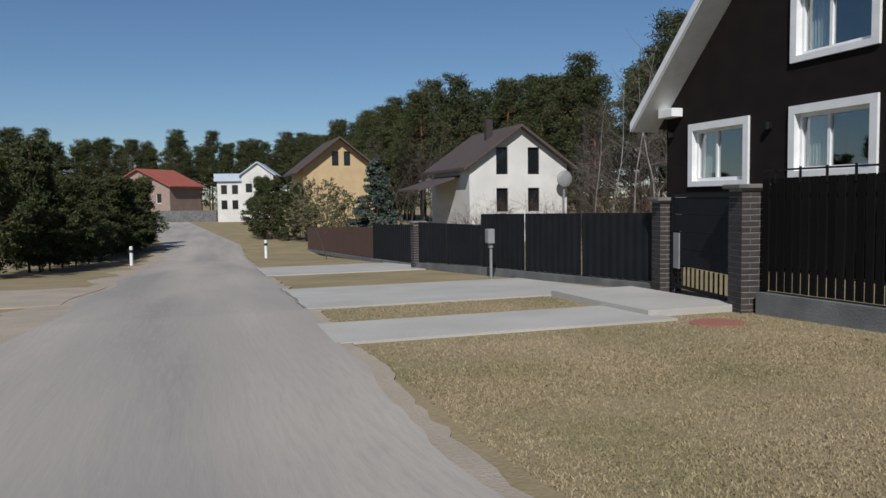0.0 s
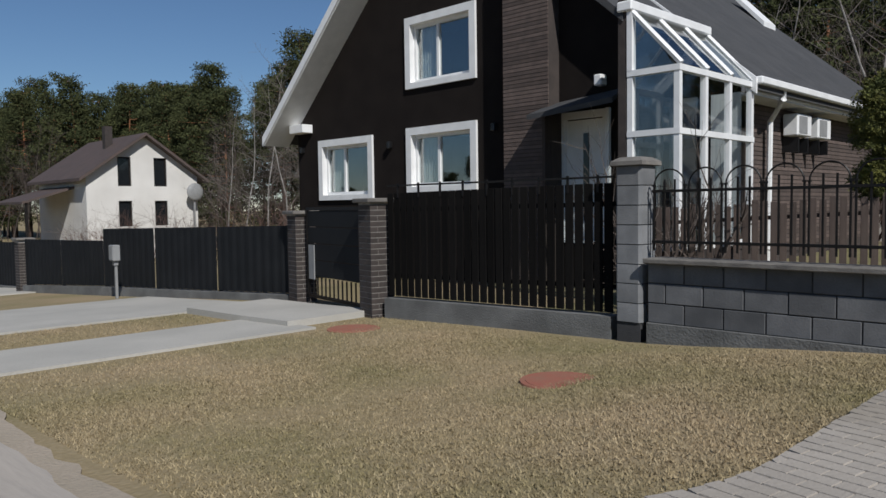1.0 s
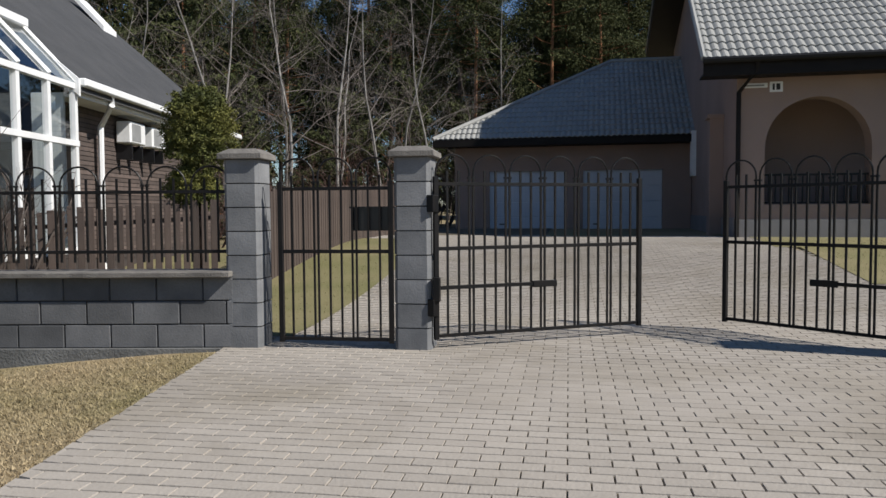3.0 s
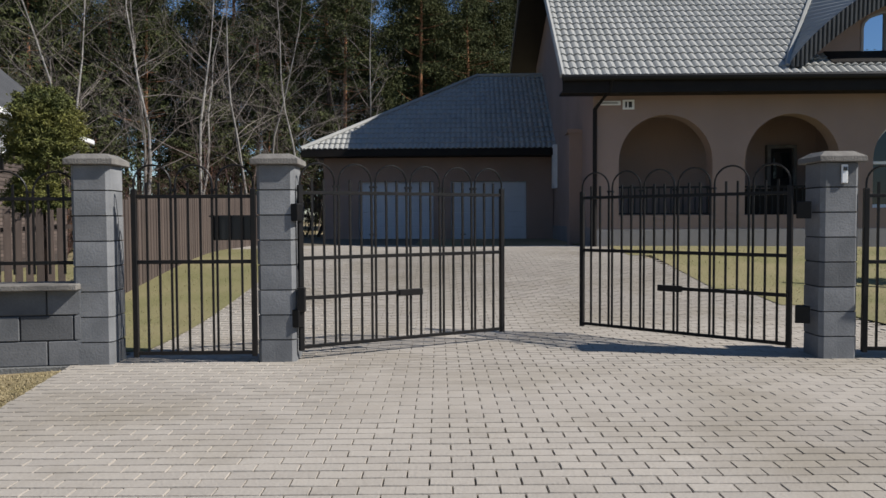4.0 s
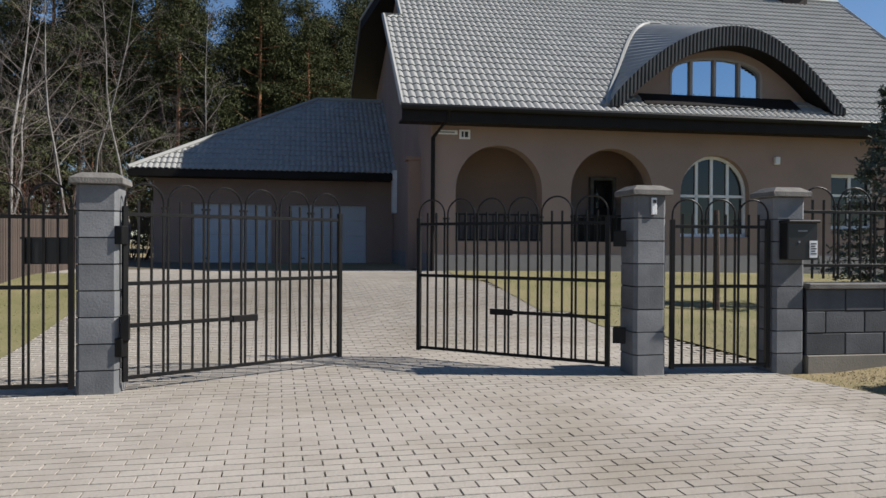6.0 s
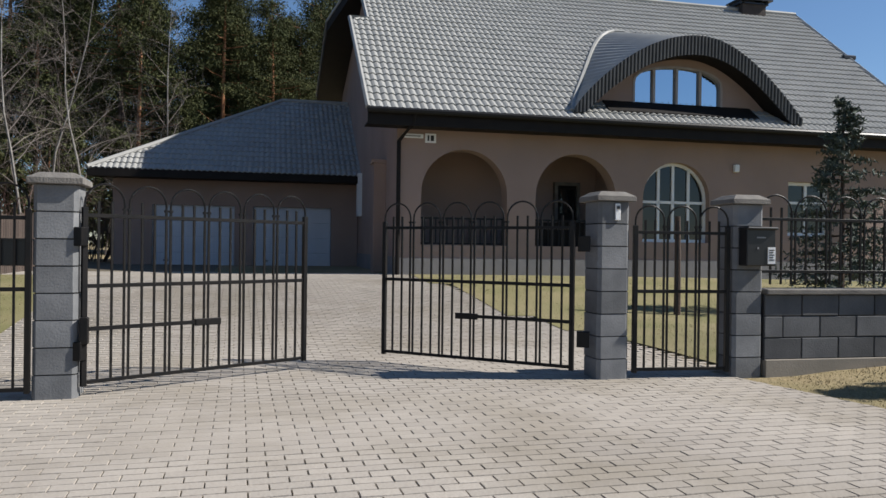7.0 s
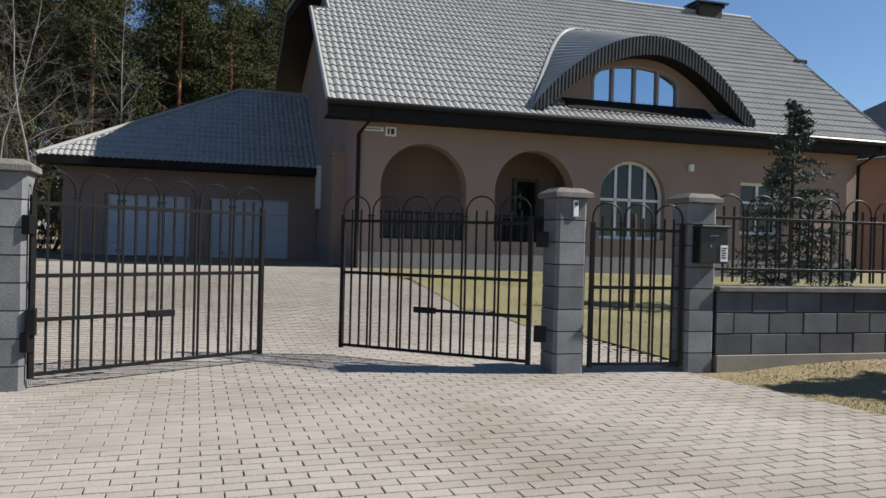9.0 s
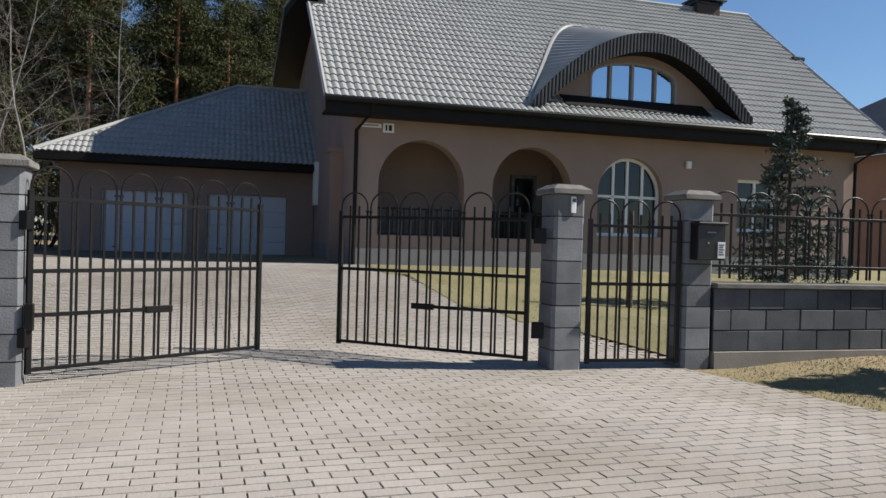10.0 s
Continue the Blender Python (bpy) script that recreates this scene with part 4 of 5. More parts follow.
def brow(x):
    """Height of the eyebrow's front edge."""
    t, p = ((BXM - x) / (BXM - BX0), 0.4) if x < BXM else ((x - BXM) / (BX1 - BXM), 0.47)
    return 4.16 + 1.84 * max(0.0, 0.5 + 0.5 * math.cos(min(t, 1) * math.pi)) ** p


def roof_z(y):
    return 3.98 + (y + OV) * TAN40


N_B, ROWS_B, Y_B = 96, 8, -0.4
xs = [BX0 + (BX1 - BX0) * k / N_B for k in range(N_B + 1)]
vs, fs, back_line = [], [], []
for k, x in enumerate(xs):
    z = brow(x)
    rise = 0.3 * ((z - 4.16) / 1.84) ** 1.4
    y_end = max(Y_B + 0.05, (z - rise * Y_B - roof_z(0) - 0.02) / (TAN40 - rise))
    back_line.append((x, y_end, roof_z(y_end) + 0.05))
    for j in range(ROWS_B + 1):
        y = Y_B + (y_end - Y_B) * j / ROWS_B
        vs.append((x, y, z + rise * (y - Y_B) + 0.022 * (k % 2)))
for k in range(N_B):
    for j in range(ROWS_B):
        a = k * (ROWS_B + 1) + j
        fs.append((a, a + ROWS_B + 1, a + ROWS_B + 2, a + 1))
dm = raw("dormer_roof", vs, fs, M_TILE, H1, "curved eyebrow dormer roof in ribbed grey sheet")
bm = tube(bmesh.new(), back_line[::4], 0.06, 6)
part("valley_flashing", bm, M_TILE, dm, "pale sheet flashing where the dormer meets the roof")
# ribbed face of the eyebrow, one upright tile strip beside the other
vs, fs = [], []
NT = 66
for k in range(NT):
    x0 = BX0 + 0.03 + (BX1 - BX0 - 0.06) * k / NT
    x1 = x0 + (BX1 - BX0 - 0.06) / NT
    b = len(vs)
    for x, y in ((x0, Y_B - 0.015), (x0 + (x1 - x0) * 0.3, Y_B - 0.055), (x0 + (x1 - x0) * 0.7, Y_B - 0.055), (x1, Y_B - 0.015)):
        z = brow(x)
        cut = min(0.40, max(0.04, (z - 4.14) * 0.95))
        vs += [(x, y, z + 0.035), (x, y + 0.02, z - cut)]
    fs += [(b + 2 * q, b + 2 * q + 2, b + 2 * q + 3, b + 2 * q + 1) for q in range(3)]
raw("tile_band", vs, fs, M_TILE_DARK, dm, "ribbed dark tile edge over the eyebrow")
vs, fs = [], []
for x in xs:
    z = brow(x) - min(0.39, max(0.035, (brow(x) - 4.14) * 0.93))
    vs += [(x, Y_B, z), (x, 0.3, z + 0.02)]
for k in range(N_B):
    fs.append((2 * k, 2 * k + 2, 2 * k + 3, 2 * k + 1))
raw("brow_soffit", vs, fs, M_SOFFIT, dm, "dark boarded soffit under the eyebrow")
face = [(x, brow(x) - 0.3) for x in xs if brow(x) > 4.56]
whole = [(face[0][0], 4.05), (face[-1][0], 4.05)] + face[::-1]
glass = [(5.47, 4.42), (7.77, 4.42), (7.77, 4.99)] + [(6.62 + 1.15 * math.cos(a), 5.01 + 0.44 * math.sin(a) ** 0.8) for a in [math.pi * q / 14 for q in range(1, 14)]] + [(5.47, 5.03)]
part("dormer_wall", plate(whole, [glass], 0.12, 0.3), M_STUCCO, H1, "stucco face of the dormer")
part("dormer_glass", plate(glass, [], 0.19, 0.2), M_SKYGLASS, H1, "sky-reflecting dormer window")
gin = [(6.62 + (x - 6.62) * 0.955, 4.93 + (z - 4.93) * 0.91) for x, z in glass]
dwf = part("dormer_window_frame", band(glass, gin, 0.1, 0.22), M_DORMERFRAME, H1, "pale brown-grey window frame")
part("sill", boxes((5.4, 0.05, 4.37, 7.84, 0.14, 4.42), bev=0.01), M_STUCCO_GREY, dwf)
for x in (6.01, 6.59, 7.2):
    part("mullion", boxes((x - 0.03, 0.12, 4.44, x + 0.03, 0.21, 5.01 + 0.42 * max(0, 1 - ((x - 6.62) / 1.15) ** 2) ** 0.4)), M_DORMERFRAME, dwf)
# added dark strip over the tiles: the shadowed gap below the glass as colour
bm = bmesh.new()
av = [bm.verts.new((x, y, roof_z(y) + up)) for up in (0.0, 0.085) for x, y in ((4.72, -0.27), (8.5, -0.27), (8.5, 0.118), (4.72, 0.118))]
for q in ((4, 5, 6, 7), (0, 1, 5, 4), (1, 2, 6, 5), (3, 0, 4, 7), (2, 3, 7, 6), (3, 2, 1, 0)):
    bm.faces.new([av[i] for i in q])
part("apron", bm, M_SOFFIT, dm, "added dark strip for the shade under the dormer window")

# ---- the garage wing ----
GA = empty("garage", H1.matrix_world.copy(), label="low garage wing with grey hipped tile roof", category="garage")
GY = 7.1
doors = [rect(-5.9, 0.5, -3.62, 2.3), rect(-3.1, 0.5, -0.82, 2.3)]
part("front_wall", plate(rect(-6.95, 0.3, -0.02, 3.15), doors, GY, GY + 0.3), M_STUCCO, GA, "stucco garage front")
part("side_wall", boxes((-6.95, GY + 0.3, 0.3, -6.65, GY + 7.2, 3.2), (-6.85, GY + 6.9, 0.3, -0.02, GY + 7.2, 3.2), (-0.3, GY + 2.85, 0.3, -0.02, GY + 6.9, 3.2)), M_STUCCO, GA)
for x0, x1 in ((-5.9, -3.62), (-3.1, -0.82)):
    gd = part("garage_door", boxes((x0, GY + 0.12, 0.45, x1, GY + 0.18, 2.3)), M_DOOR_GREY, GA, "pale sectional garage door")
    for k in range(4):
        part("section", boxes((x0 + 0.01, GY + 0.10, 0.47 + k * 0.455, x1 - 0.01, GY + 0.121, 0.915 + k * 0.455), bev=0.008), M_DOOR_GREY, gd)
    part("handle", boxes((x0 + 0.3, GY + 0.08, 0.68, x0 + 0.45, GY + 0.1, 0.72)), M_BLACK, gd, "dark handle")
ge, gp, gx = 3.22, 6.05, -2.25
fy0, fy1 = GY - 0.65, GY + 3.45
gsl = math.hypot(fy1 - fy0, gp - ge)
gang = math.degrees(math.atan2(gp - ge, fy1 - fy0))
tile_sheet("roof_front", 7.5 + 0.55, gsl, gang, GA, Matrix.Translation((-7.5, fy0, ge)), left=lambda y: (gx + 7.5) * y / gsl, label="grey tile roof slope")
part("roof_deck", poly([(-7.47, fy0, ge - 0.04), (-0.02, fy0, ge - 0.04), (-0.02, fy1, gp - 0.05), (gx, fy1, gp - 0.05)], 0.1), M_SOFFIT, GA)
part("roof_end", poly([(-7.5, fy0, ge), (gx, fy1, gp), (-7.5, 2 * fy1 - fy0, ge)], 0.08), M_TILE, GA, "grey tile hip end")
part("roof_back", poly([(-7.5, 2 * fy1 - fy0, ge), (gx, fy1, gp), (0.0, fy1, gp), (0.0, 2 * fy1 - fy0, ge)], 0.08), M_TILE, GA)
part("hip_cap", tube(bmesh.new(), [(-7.5, fy0, ge + 0.03), (gx, fy1, gp + 0.04), (-0.02, fy1, gp + 0.04)], 0.08, 6), M_TILE, GA)
part("soffit", boxes((-7.5, fy0, ge - 0.2, -0.02, GY, ge - 0.14), (-7.5, fy0 - 0.02, ge - 0.2, -0.02, fy0 + 0.02, ge)), M_SOFFIT, GA, "dark soffit and fascia")

# ---- the dark brick house ----
H2 = empty("dark_brick_house", turned(3.46, 14.836, 0.0, 0.6, -0.8), label="dark brown brick house with white trims and steep roof", category="house")
SLOPE2 = 0.93
RX, RZ = -0.78, 8.95


def roof2(x):
    return RZ - (SLOPE2 * (RX - x) if x < RX else 0.864 * (x - RX))


wl, wr = -6.55, 5.55
outer = [(wl, -0.6), (wr, -0.6), (wr, roof2(wr) - 0.15), (RX, RZ - 0.15), (wl, roof2(wl) - 0.15)]
W1, W2, W3 = (-2.17, 3.9, 0.0, 5.5), (-2.18, 1.55, 0.0, 3.02), (-5.58, 1.42, -3.40, 2.97)
D2 = rect(2.15, 0.55, 3.1, 2.9)
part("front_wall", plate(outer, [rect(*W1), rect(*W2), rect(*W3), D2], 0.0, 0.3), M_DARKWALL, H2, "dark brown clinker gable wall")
for wq in (W1, W2, W3):
    x0, z0, x1, z1 = wq
    part("window_surround", band(rect(x0 - 0.0, z0 - 0.0, x1 + 0.0, z1 + 0.0), rect(x0 + 0.17, z0 + 0.13, x1 - 0.17, z1 - 0.17), -0.06, 0.12), M_WHITE, H2, "broad white window surround")
    window(H2, x0 + 0.15, z0 + 0.12, x1 - 0.15, z1 - 0.15, 0.1, 0.09, (x0 + 0.42 * (x1 - x0),), "white casement window with sheer curtains", curtain=True)
part("pier", boxes((1.02, -0.35, -0.6, 2.1, 0.0, 6.3)), M_DARKBRICK, H2, "projecting brick chimney breast")
pier = H2.children[-1]
for k in range(90):
    part("course", boxes((1.012, -0.358, -0.55 + k * 0.075, 2.108, -0.34, -0.55 + k * 0.075 + 0.062)), M_PIERBRICK, pier)
part("porch_canopy", poly([(2.1, -1.0, 2.85), (3.9, -1.0, 2.98), (3.5, 0.0, 3.28), (1.9, 0.0, 3.15)], 0.09), M_SHINGLE, H2, "small pitched canopy over the door")
part("porch_side", boxes((2.11, -0.55, -0.6, 2.17, 0.0, 2.95)), M_BROWNWOOD, H2, "brown boarded porch side")
dr = part("front_door", boxes((2.22, 0.08, 0.55, 3.08, 0.15, 2.8), bev=0.01), M_WHITE, H2, "white front door with a narrow glass strip")
part("door_glass", boxes((2.6, 0.06, 0.9, 2.72, 0.082, 2.55)), M_GLASS, dr)
part("door_frame", band(rect(2.12, 0.5, 3.14, 2.95), rect(2.22, 0.55, 3.08, 2.82), -0.03, 0.1), M_WHITE, dr)
part("porch_post", boxes((3.2, -0.12, -0.5, 3.27, -0.05, 2.95)), M_WHITE, H2, "slim white porch post")
part("flood_lamp", boxes((3.0, -0.2, 3.35, 3.16, 0.0, 3.55), bev=0.02), M_WHITE, H2, "white lamp on the wall")
for x, z in ((-6.3, 2.7), (-2.75, 2.6), (0.5, 2.75)):
    part("wall_lamp", boxes((x - 0.05, -0.12, z, x + 0.05, 0, z + 0.16), bev=0.015), M_BLACK, H2, "small dark wall lamp")
# roof with broad white verge
BK = 8.0


def slope_sheet(x0, x1, y0, y1, name):
    return part(name, poly([(x0, y0, roof2(x0)), (x1, y0, roof2(x1)), (x1, y1, roof2(x1)), (x0, y1, roof2(x0))], 0.14), M_SHINGLE, H2, "charcoal shingle roof slope")


slope_sheet(-7.05, RX, -0.75, BK, "roof_slope")
slope_sheet(RX, 6.06, -0.45, BK, "roof_slope")
part("roof_extension", poly([(4.3, -2.75, roof2(4.3)), (5.16, -2.75, roof2(5.16)), (5.16, -0.4, roof2(5.16)), (4.3, -0.4, roof2(4.3))], 0.12), M_SHINGLE, H2)


def verge(x0, x1, y):
    bm = bmesh.new()
    c = [bm.verts.new(p) for yy in (y, y + 0.05) for p in ((x0, yy, roof2(x0) + 0.04), (x1, yy, roof2(x1) + 0.04), (x1, yy, roof2(x1) - 0.2), (x0, yy, roof2(x0) - 0.2))]
    for q in ((0, 1, 2, 3), (4, 7, 6, 5), (0, 4, 5, 1), (3, 2, 6, 7), (0, 3, 7, 4), (1, 5, 6, 2)):
        bm.faces.new([c[i] for i in q])
    bmesh.ops.recalc_face_normals(bm, faces=bm.faces[:])
    return part("bargeboard", bm, M_WHITE, H2, "broad white bargeboard")


verge(-7.07, RX, -0.8)
verge(RX, 6.06, -0.5)
part("verge_soffit", poly([(-7.03, -0.76, roof2(-7.03) - 0.2), (RX, -0.76, roof2(RX) - 0.2), (RX, 0.0, roof2(RX) - 0.2), (-7.03, 0.0, roof2(-7.03) - 0.2)], 0.03), M_WHITE, H2, "white boarded verge soffit")
part("eave_return", boxes((-6.45, -0.35, 3.2, -5.85, -0.02, 3.42), bev=0.01), M_WHITE, H2, "white boxed eave return")
part("side_wall", boxes((5.25, 0.3, -0.6, 5.55, BK - 0.3, 3.3), (wl, 0.3, -0.6, wl + 0.3, BK - 0.3, 3.3), (wl + 0.3, BK - 0.6, -0.6, 5.25, BK - 0.3, 3.3)), M_DARKBRICK, H2, "dark brick side wall")
sw = H2.children[-1]
for k in range(38):
    part("course", boxes((5.548, 0.3, 0.42 + k * 0.075, 5.56, BK - 0.3, 0.42 + k * 0.075 + 0.062)), M_PIERBRICK, sw)
part("gutter", boxes((5.98, -0.45, 2.98, 6.14, BK, 3.1), (5.9, -0.45, 2.86, 6.0, BK, 2.98), bev=0.02), M_WHITE, H2, "white eaves gutter and fascia")
part("eave_soffit", boxes((5.55, -0.4, 2.84, 5.98, BK, 2.88)), M_WHITE, H2)
part("downpipe", tube(bmesh.new(), [(6.06, 0.6, 3.0), (6.05, 0.6, 2.85), (5.68, 1.0, 2.55), (5.66, 1.0, -0.2)], 0.05, 8), M_WHITE, H2, "white downpipe")
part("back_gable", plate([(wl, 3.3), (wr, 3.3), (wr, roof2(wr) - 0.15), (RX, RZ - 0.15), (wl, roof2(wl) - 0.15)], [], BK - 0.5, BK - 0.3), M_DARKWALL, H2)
sk = part("roof_window", poly([(2.6, 6.6, roof2(2.6) + 0.26), (3.3, 6.6, roof2(3.3) + 0.12), (3.3, 7.3, roof2(3.3) + 0.12), (2.6, 7.3, roof2(2.6) + 0.26)], 0.12), M_WHITE, H2, "opened roof window with white frame")
for y in (1.75, 2.75):
    ac = part("air_conditioner", boxes((5.6, y, 2.36, 5.86, y + 0.66, 2.74), bev=0.02), M_WHITE, H2, "white air-conditioning unit on brackets")
    part("grille", boxes((5.855, y + 0.06, 2.4, 5.866, y + 0.44, 2.7)), M_METALGREY, ac)
    for dy in (0.08, 0.52):
        part("bracket", boxes((5.56, y + dy, 2.08, 5.84, y + dy + 0.05, 2.34)), M_BLACK, ac)
# glazed sun room
SX0, SX1, SY = 5.22, 5.99, -2.73
SR = part("sun_room", boxes((SX0, SY, -0.5, SX1, SY + 0.08, 0.6), (SX1 - 0.08, SY + 0.08, -0.5, SX1, -0.4, 0.6)), M_DARKBRICK, H2, "white-framed glazed sun room")
for x, y in ((SX0 + 0.04, SY + 0.04), (SX1 - 0.04, SY + 0.04), (SX1 - 0.04, -1.95), (SX1 - 0.04, -1.2), (SX1 - 0.04, -0.45)):
    part("post", boxes((x - 0.04, y - 0.04, 0.6, x + 0.04, y + 0.04, 3.0)), M_WHITE, SR)
for z in (0.62, 2.16, 2.98):
    part("beam", boxes((SX0, SY - 0.01, z - 0.04, SX1 + 0.01, SY + 0.09, z + 0.04), (SX1 - 0.09, SY + 0.09, z - 0.04, SX1 + 0.01, -0.4, z + 0.04)), M_WHITE, SR)
for a, b in ((0.66, 2.12), (2.2, 2.94)):
    part("pane", poly([(SX0 + 0.08, SY + 0.04, a), (SX1 - 0.08, SY + 0.04, a), (SX1 - 0.08, SY + 0.04, b), (SX0 + 0.08, SY + 0.04, b)]), M_CLEAR, SR)
    for y in (-2.64, -1.9, -1.15):
        part("pane", poly([(SX1 - 0.04, y, a), (SX1 - 0.04, y + 0.64, a), (SX1 - 0.04, y + 0.64, b), (SX1 - 0.04, y, b)]), M_CLEAR, SR)
part("glass_roof", poly([(SX0, SY + 0.03, 3.86), (SX1, SY + 0.03, 3.03), (SX1, -0.45, 3.03), (SX0, -0.45, 3.86)]), M_CLEAR, SR)
for y in (SY + 0.03, -1.95, -1.2, -0.47):
    part("rafter", tube(bmesh.new(), [(SX0 - 0.02, y, 3.9), (SX1 + 0.01, y, 3.03)], 0.04, 4), M_WHITE, SR)
part("top_rail", boxes((SX0 - 0.14, SY - 0.05, 3.82, SX0 + 0.1, -0.4, 3.96), bev=0.02), M_WHITE, SR)
part("front_gable_pane", poly([(SX0 + 0.08, SY + 0.04, 3.03), (SX1 - 0.1, SY + 0.04, 3.03), (SX0 + 0.08, SY + 0.04, 3.8)]), M_CLEAR, SR)
part("corner_rail", boxes((SX0, SY - 0.01, 3.0, SX0 + 0.08, SY + 0.09, 3.85)), M_WHITE, SR)
part("blind", boxes((SX0 + 0.1, -0.42, 0.5, SX1 - 0.2, -0.38, 2.9)), M_CURTAIN, SR, "pale blind inside the sun room")
part("floor", boxes((SX0, SY + 0.1, -0.4, SX1 - 0.1, 0.0, 0.05)), M_PLINTH, SR)
part("corner_post", boxes((5.08, SY, -0.5, 5.2, SY + 0.12, 4.0)), M_DARKBRICK, H2, "dark corner post beside the sun room")
part("side_panel", boxes((5.1, SY + 0.12, -0.5, 5.18, -0.3, 0.6)), M_DARKBRICK, SR)
part("pane", poly([(5.2, SY + 0.12, 0.6), (5.2, -0.3, 0.6), (5.2, -0.3, 3.8), (5.2, SY + 0.12, 3.8)]), M_CLEAR, SR)


# ---- houses farther off ----
def gable_house(name, m, w, dep, eave, ridge, wall, roof, label, wins, low=-2.0, ov=0.6, bars=M_SOFFIT):
    t = empty(name, m, label=label, category="house")
    part("front_wall", plate([(0, low), (w, low), (w, eave), (w / 2, ridge), (0, eave)], [rect(*q) for q in wins], 0, 0.3), wall, t)
    part("side_wall", boxes((0, 0.3, low, 0.3, dep, eave), (w - 0.3, 0.3, low, w, dep, eave), (0.3, dep - 0.3, low, w - 0.3, dep, eave)), wall, t)
    k = (ridge - eave) / (w / 2)
    for sx in (-1, 1):
        xe = w / 2 + sx * (w / 2 + ov)
        ze = eave - k * ov
        part("roof", poly([(w / 2, -ov, ridge + 0.18), (xe, -ov, ze + 0.18), (xe, dep + ov, ze + 0.18), (w / 2, dep + ov, ridge + 0.18)], 0.2), roof, t)
    for q in wins:
        window(t, *q, 0.12, 0.09, ((q[0] + q[2]) / 2,) if q[2] - q[0] > 1.3 else (), "dark-framed window", bars=bars)
    return t



gable_house("white_house", turned(-15.186, 50.631, 0, 0.8, 0.6), 7.64, 9.0, 3.6, 6.28, M_WHITE_WALL, M_BROWNROOF, "white rendered gable house with brown roof", [(2.05, 2.88, 2.95, 4.82), (4.51, 2.88, 5.42, 4.82), (2.05, 0.2, 2.95, 1.9), (4.51, 0.2, 5.42, 1.9)])
WH = bpy.data.objects["white_house"]
part("chimney", boxes((2.5, 3.0, 5.4, 3.0, 3.5, 7.1)), M_DARKBRICK, WH)
part("side_porch", poly([(-3.2, 2.0, 1.9), (0, 2.0, 2.9), (0, 8.0, 2.9), (-3.2, 8.0, 1.9)], 0.15), M_BROWNROOF, WH, "lean-to porch roof")
part("porch_post", boxes((-3.0, 2.1, -2.0, -2.85, 2.25, 1.85)), M_SOFFIT, WH)
sd = empty("satellite_dish", turned(-9.3, 54.6, 0, 0.8, 0.6), label="grey satellite dish on a mast beside the house", category="satellite dish")
bm = bmesh.new()
bmesh.ops.create_uvsphere(bm, u_segments=16, v_segments=8, radius=0.62, matrix=Matrix.Diagonal((1, 0.25, 1, 1)))
bmesh.ops.translate(bm, verts=bm.verts[:], vec=(0, -0.4, 2.5))
part("dish", bm, M_METALGREY, sd, smooth=True)
part("mast", boxes((-0.05, -0.3, -2, 0.05, -0.2, 2.4)), M_METALGREY, sd)
gable_house("ochre_house", turned(-44.54, 79.37, 0, 0.8, 0.6), 8.65, 11.0, 5.2, 8.6, M_ORANGE, M_BROWNROOF, "ochre gable house with brown roof", [(3.5, 5.33, 4.3, 7.05), (4.95, 5.33, 5.72, 7.05)], ov=1.1)
fh = gable_house("pale_house", turned(-68.7, 102.9, 0, 0.9, 0.43), 4.9, 10.0, 5.5, 7.3, M_WHITE_WALL, M_PALEROOF, "white house with pale blue metal roof", [(0.6, 2.6, 1.6, 4.0), (2.6, 2.6, 3.6, 4.0), (0.6, 0.0, 1.6, 1.4), (2.6, 0.0, 3.6, 1.4)], ov=0.4)
part("side_wing", boxes((-3.9, 0.5, -2.3, -0.02, 8, 4.4)), M_WHITE_WALL, fh)
part("wing_roof", boxes((-4.3, 0.1, 4.4, -0.02, 8.5, 5.6)), M_PALEROOF, fh)
for wx in (-3.3, -1.6):
    for wz in (0.0, 2.4):
        part("window", boxes((wx, 0.44, wz, wx + 0.9, 0.52, wz + 1.4)), M_GLASS, fh)
gable_house("red_roofed_house", turned(-103, 112, 0, 1.0, 0.0), 13.2, 9.0, 4.2, 7.2, M_STUCCO, M_REDROOF, "beige house with red tile roof", [(1.5, 1.0, 2.7, 2.8), (4.2, 1.0, 5.4, 2.8), (7.2, 1.0, 8.4, 2.8), (10.2, 1.0, 11.4, 2.8)], bars=M_WHITE)
tagged(part("boundary_wall", boxes((-86, 103.4, -2.3, -74, 103.7, -0.2)), M_PLINTH), "low pale rendered wall along the road", "wall", kind="structure")
NB = empty("neighbour_house", turned(27.5, -13.2, 0, 0.43, -0.903), label="brick house with dark tile roof beyond the yard", category="house")
part("wall", boxes((0, 0, 0, 9, 8, 4.6)), M_STUCCO, NB)
part("roof", poly([(-0.8, -0.8, 5.0), (9.8, -0.8, 5.0), (6.5, 4, 7.4), (2.5, 4, 7.4)], 0.2), M_TILE_DARK, NB)
part("roof_end", poly([(-0.8, -0.8, 5.0), (2.5, 4, 7.4), (-0.8, 8.8, 5.0)], 0.2), M_TILE_DARK, NB)
part("eave_board", boxes((-0.85, -0.85, 4.5, 9.85, -0.7, 4.85), (-0.85, -0.7, 4.5, -0.7, 8.8, 4.85)), M_SOFFIT, NB)


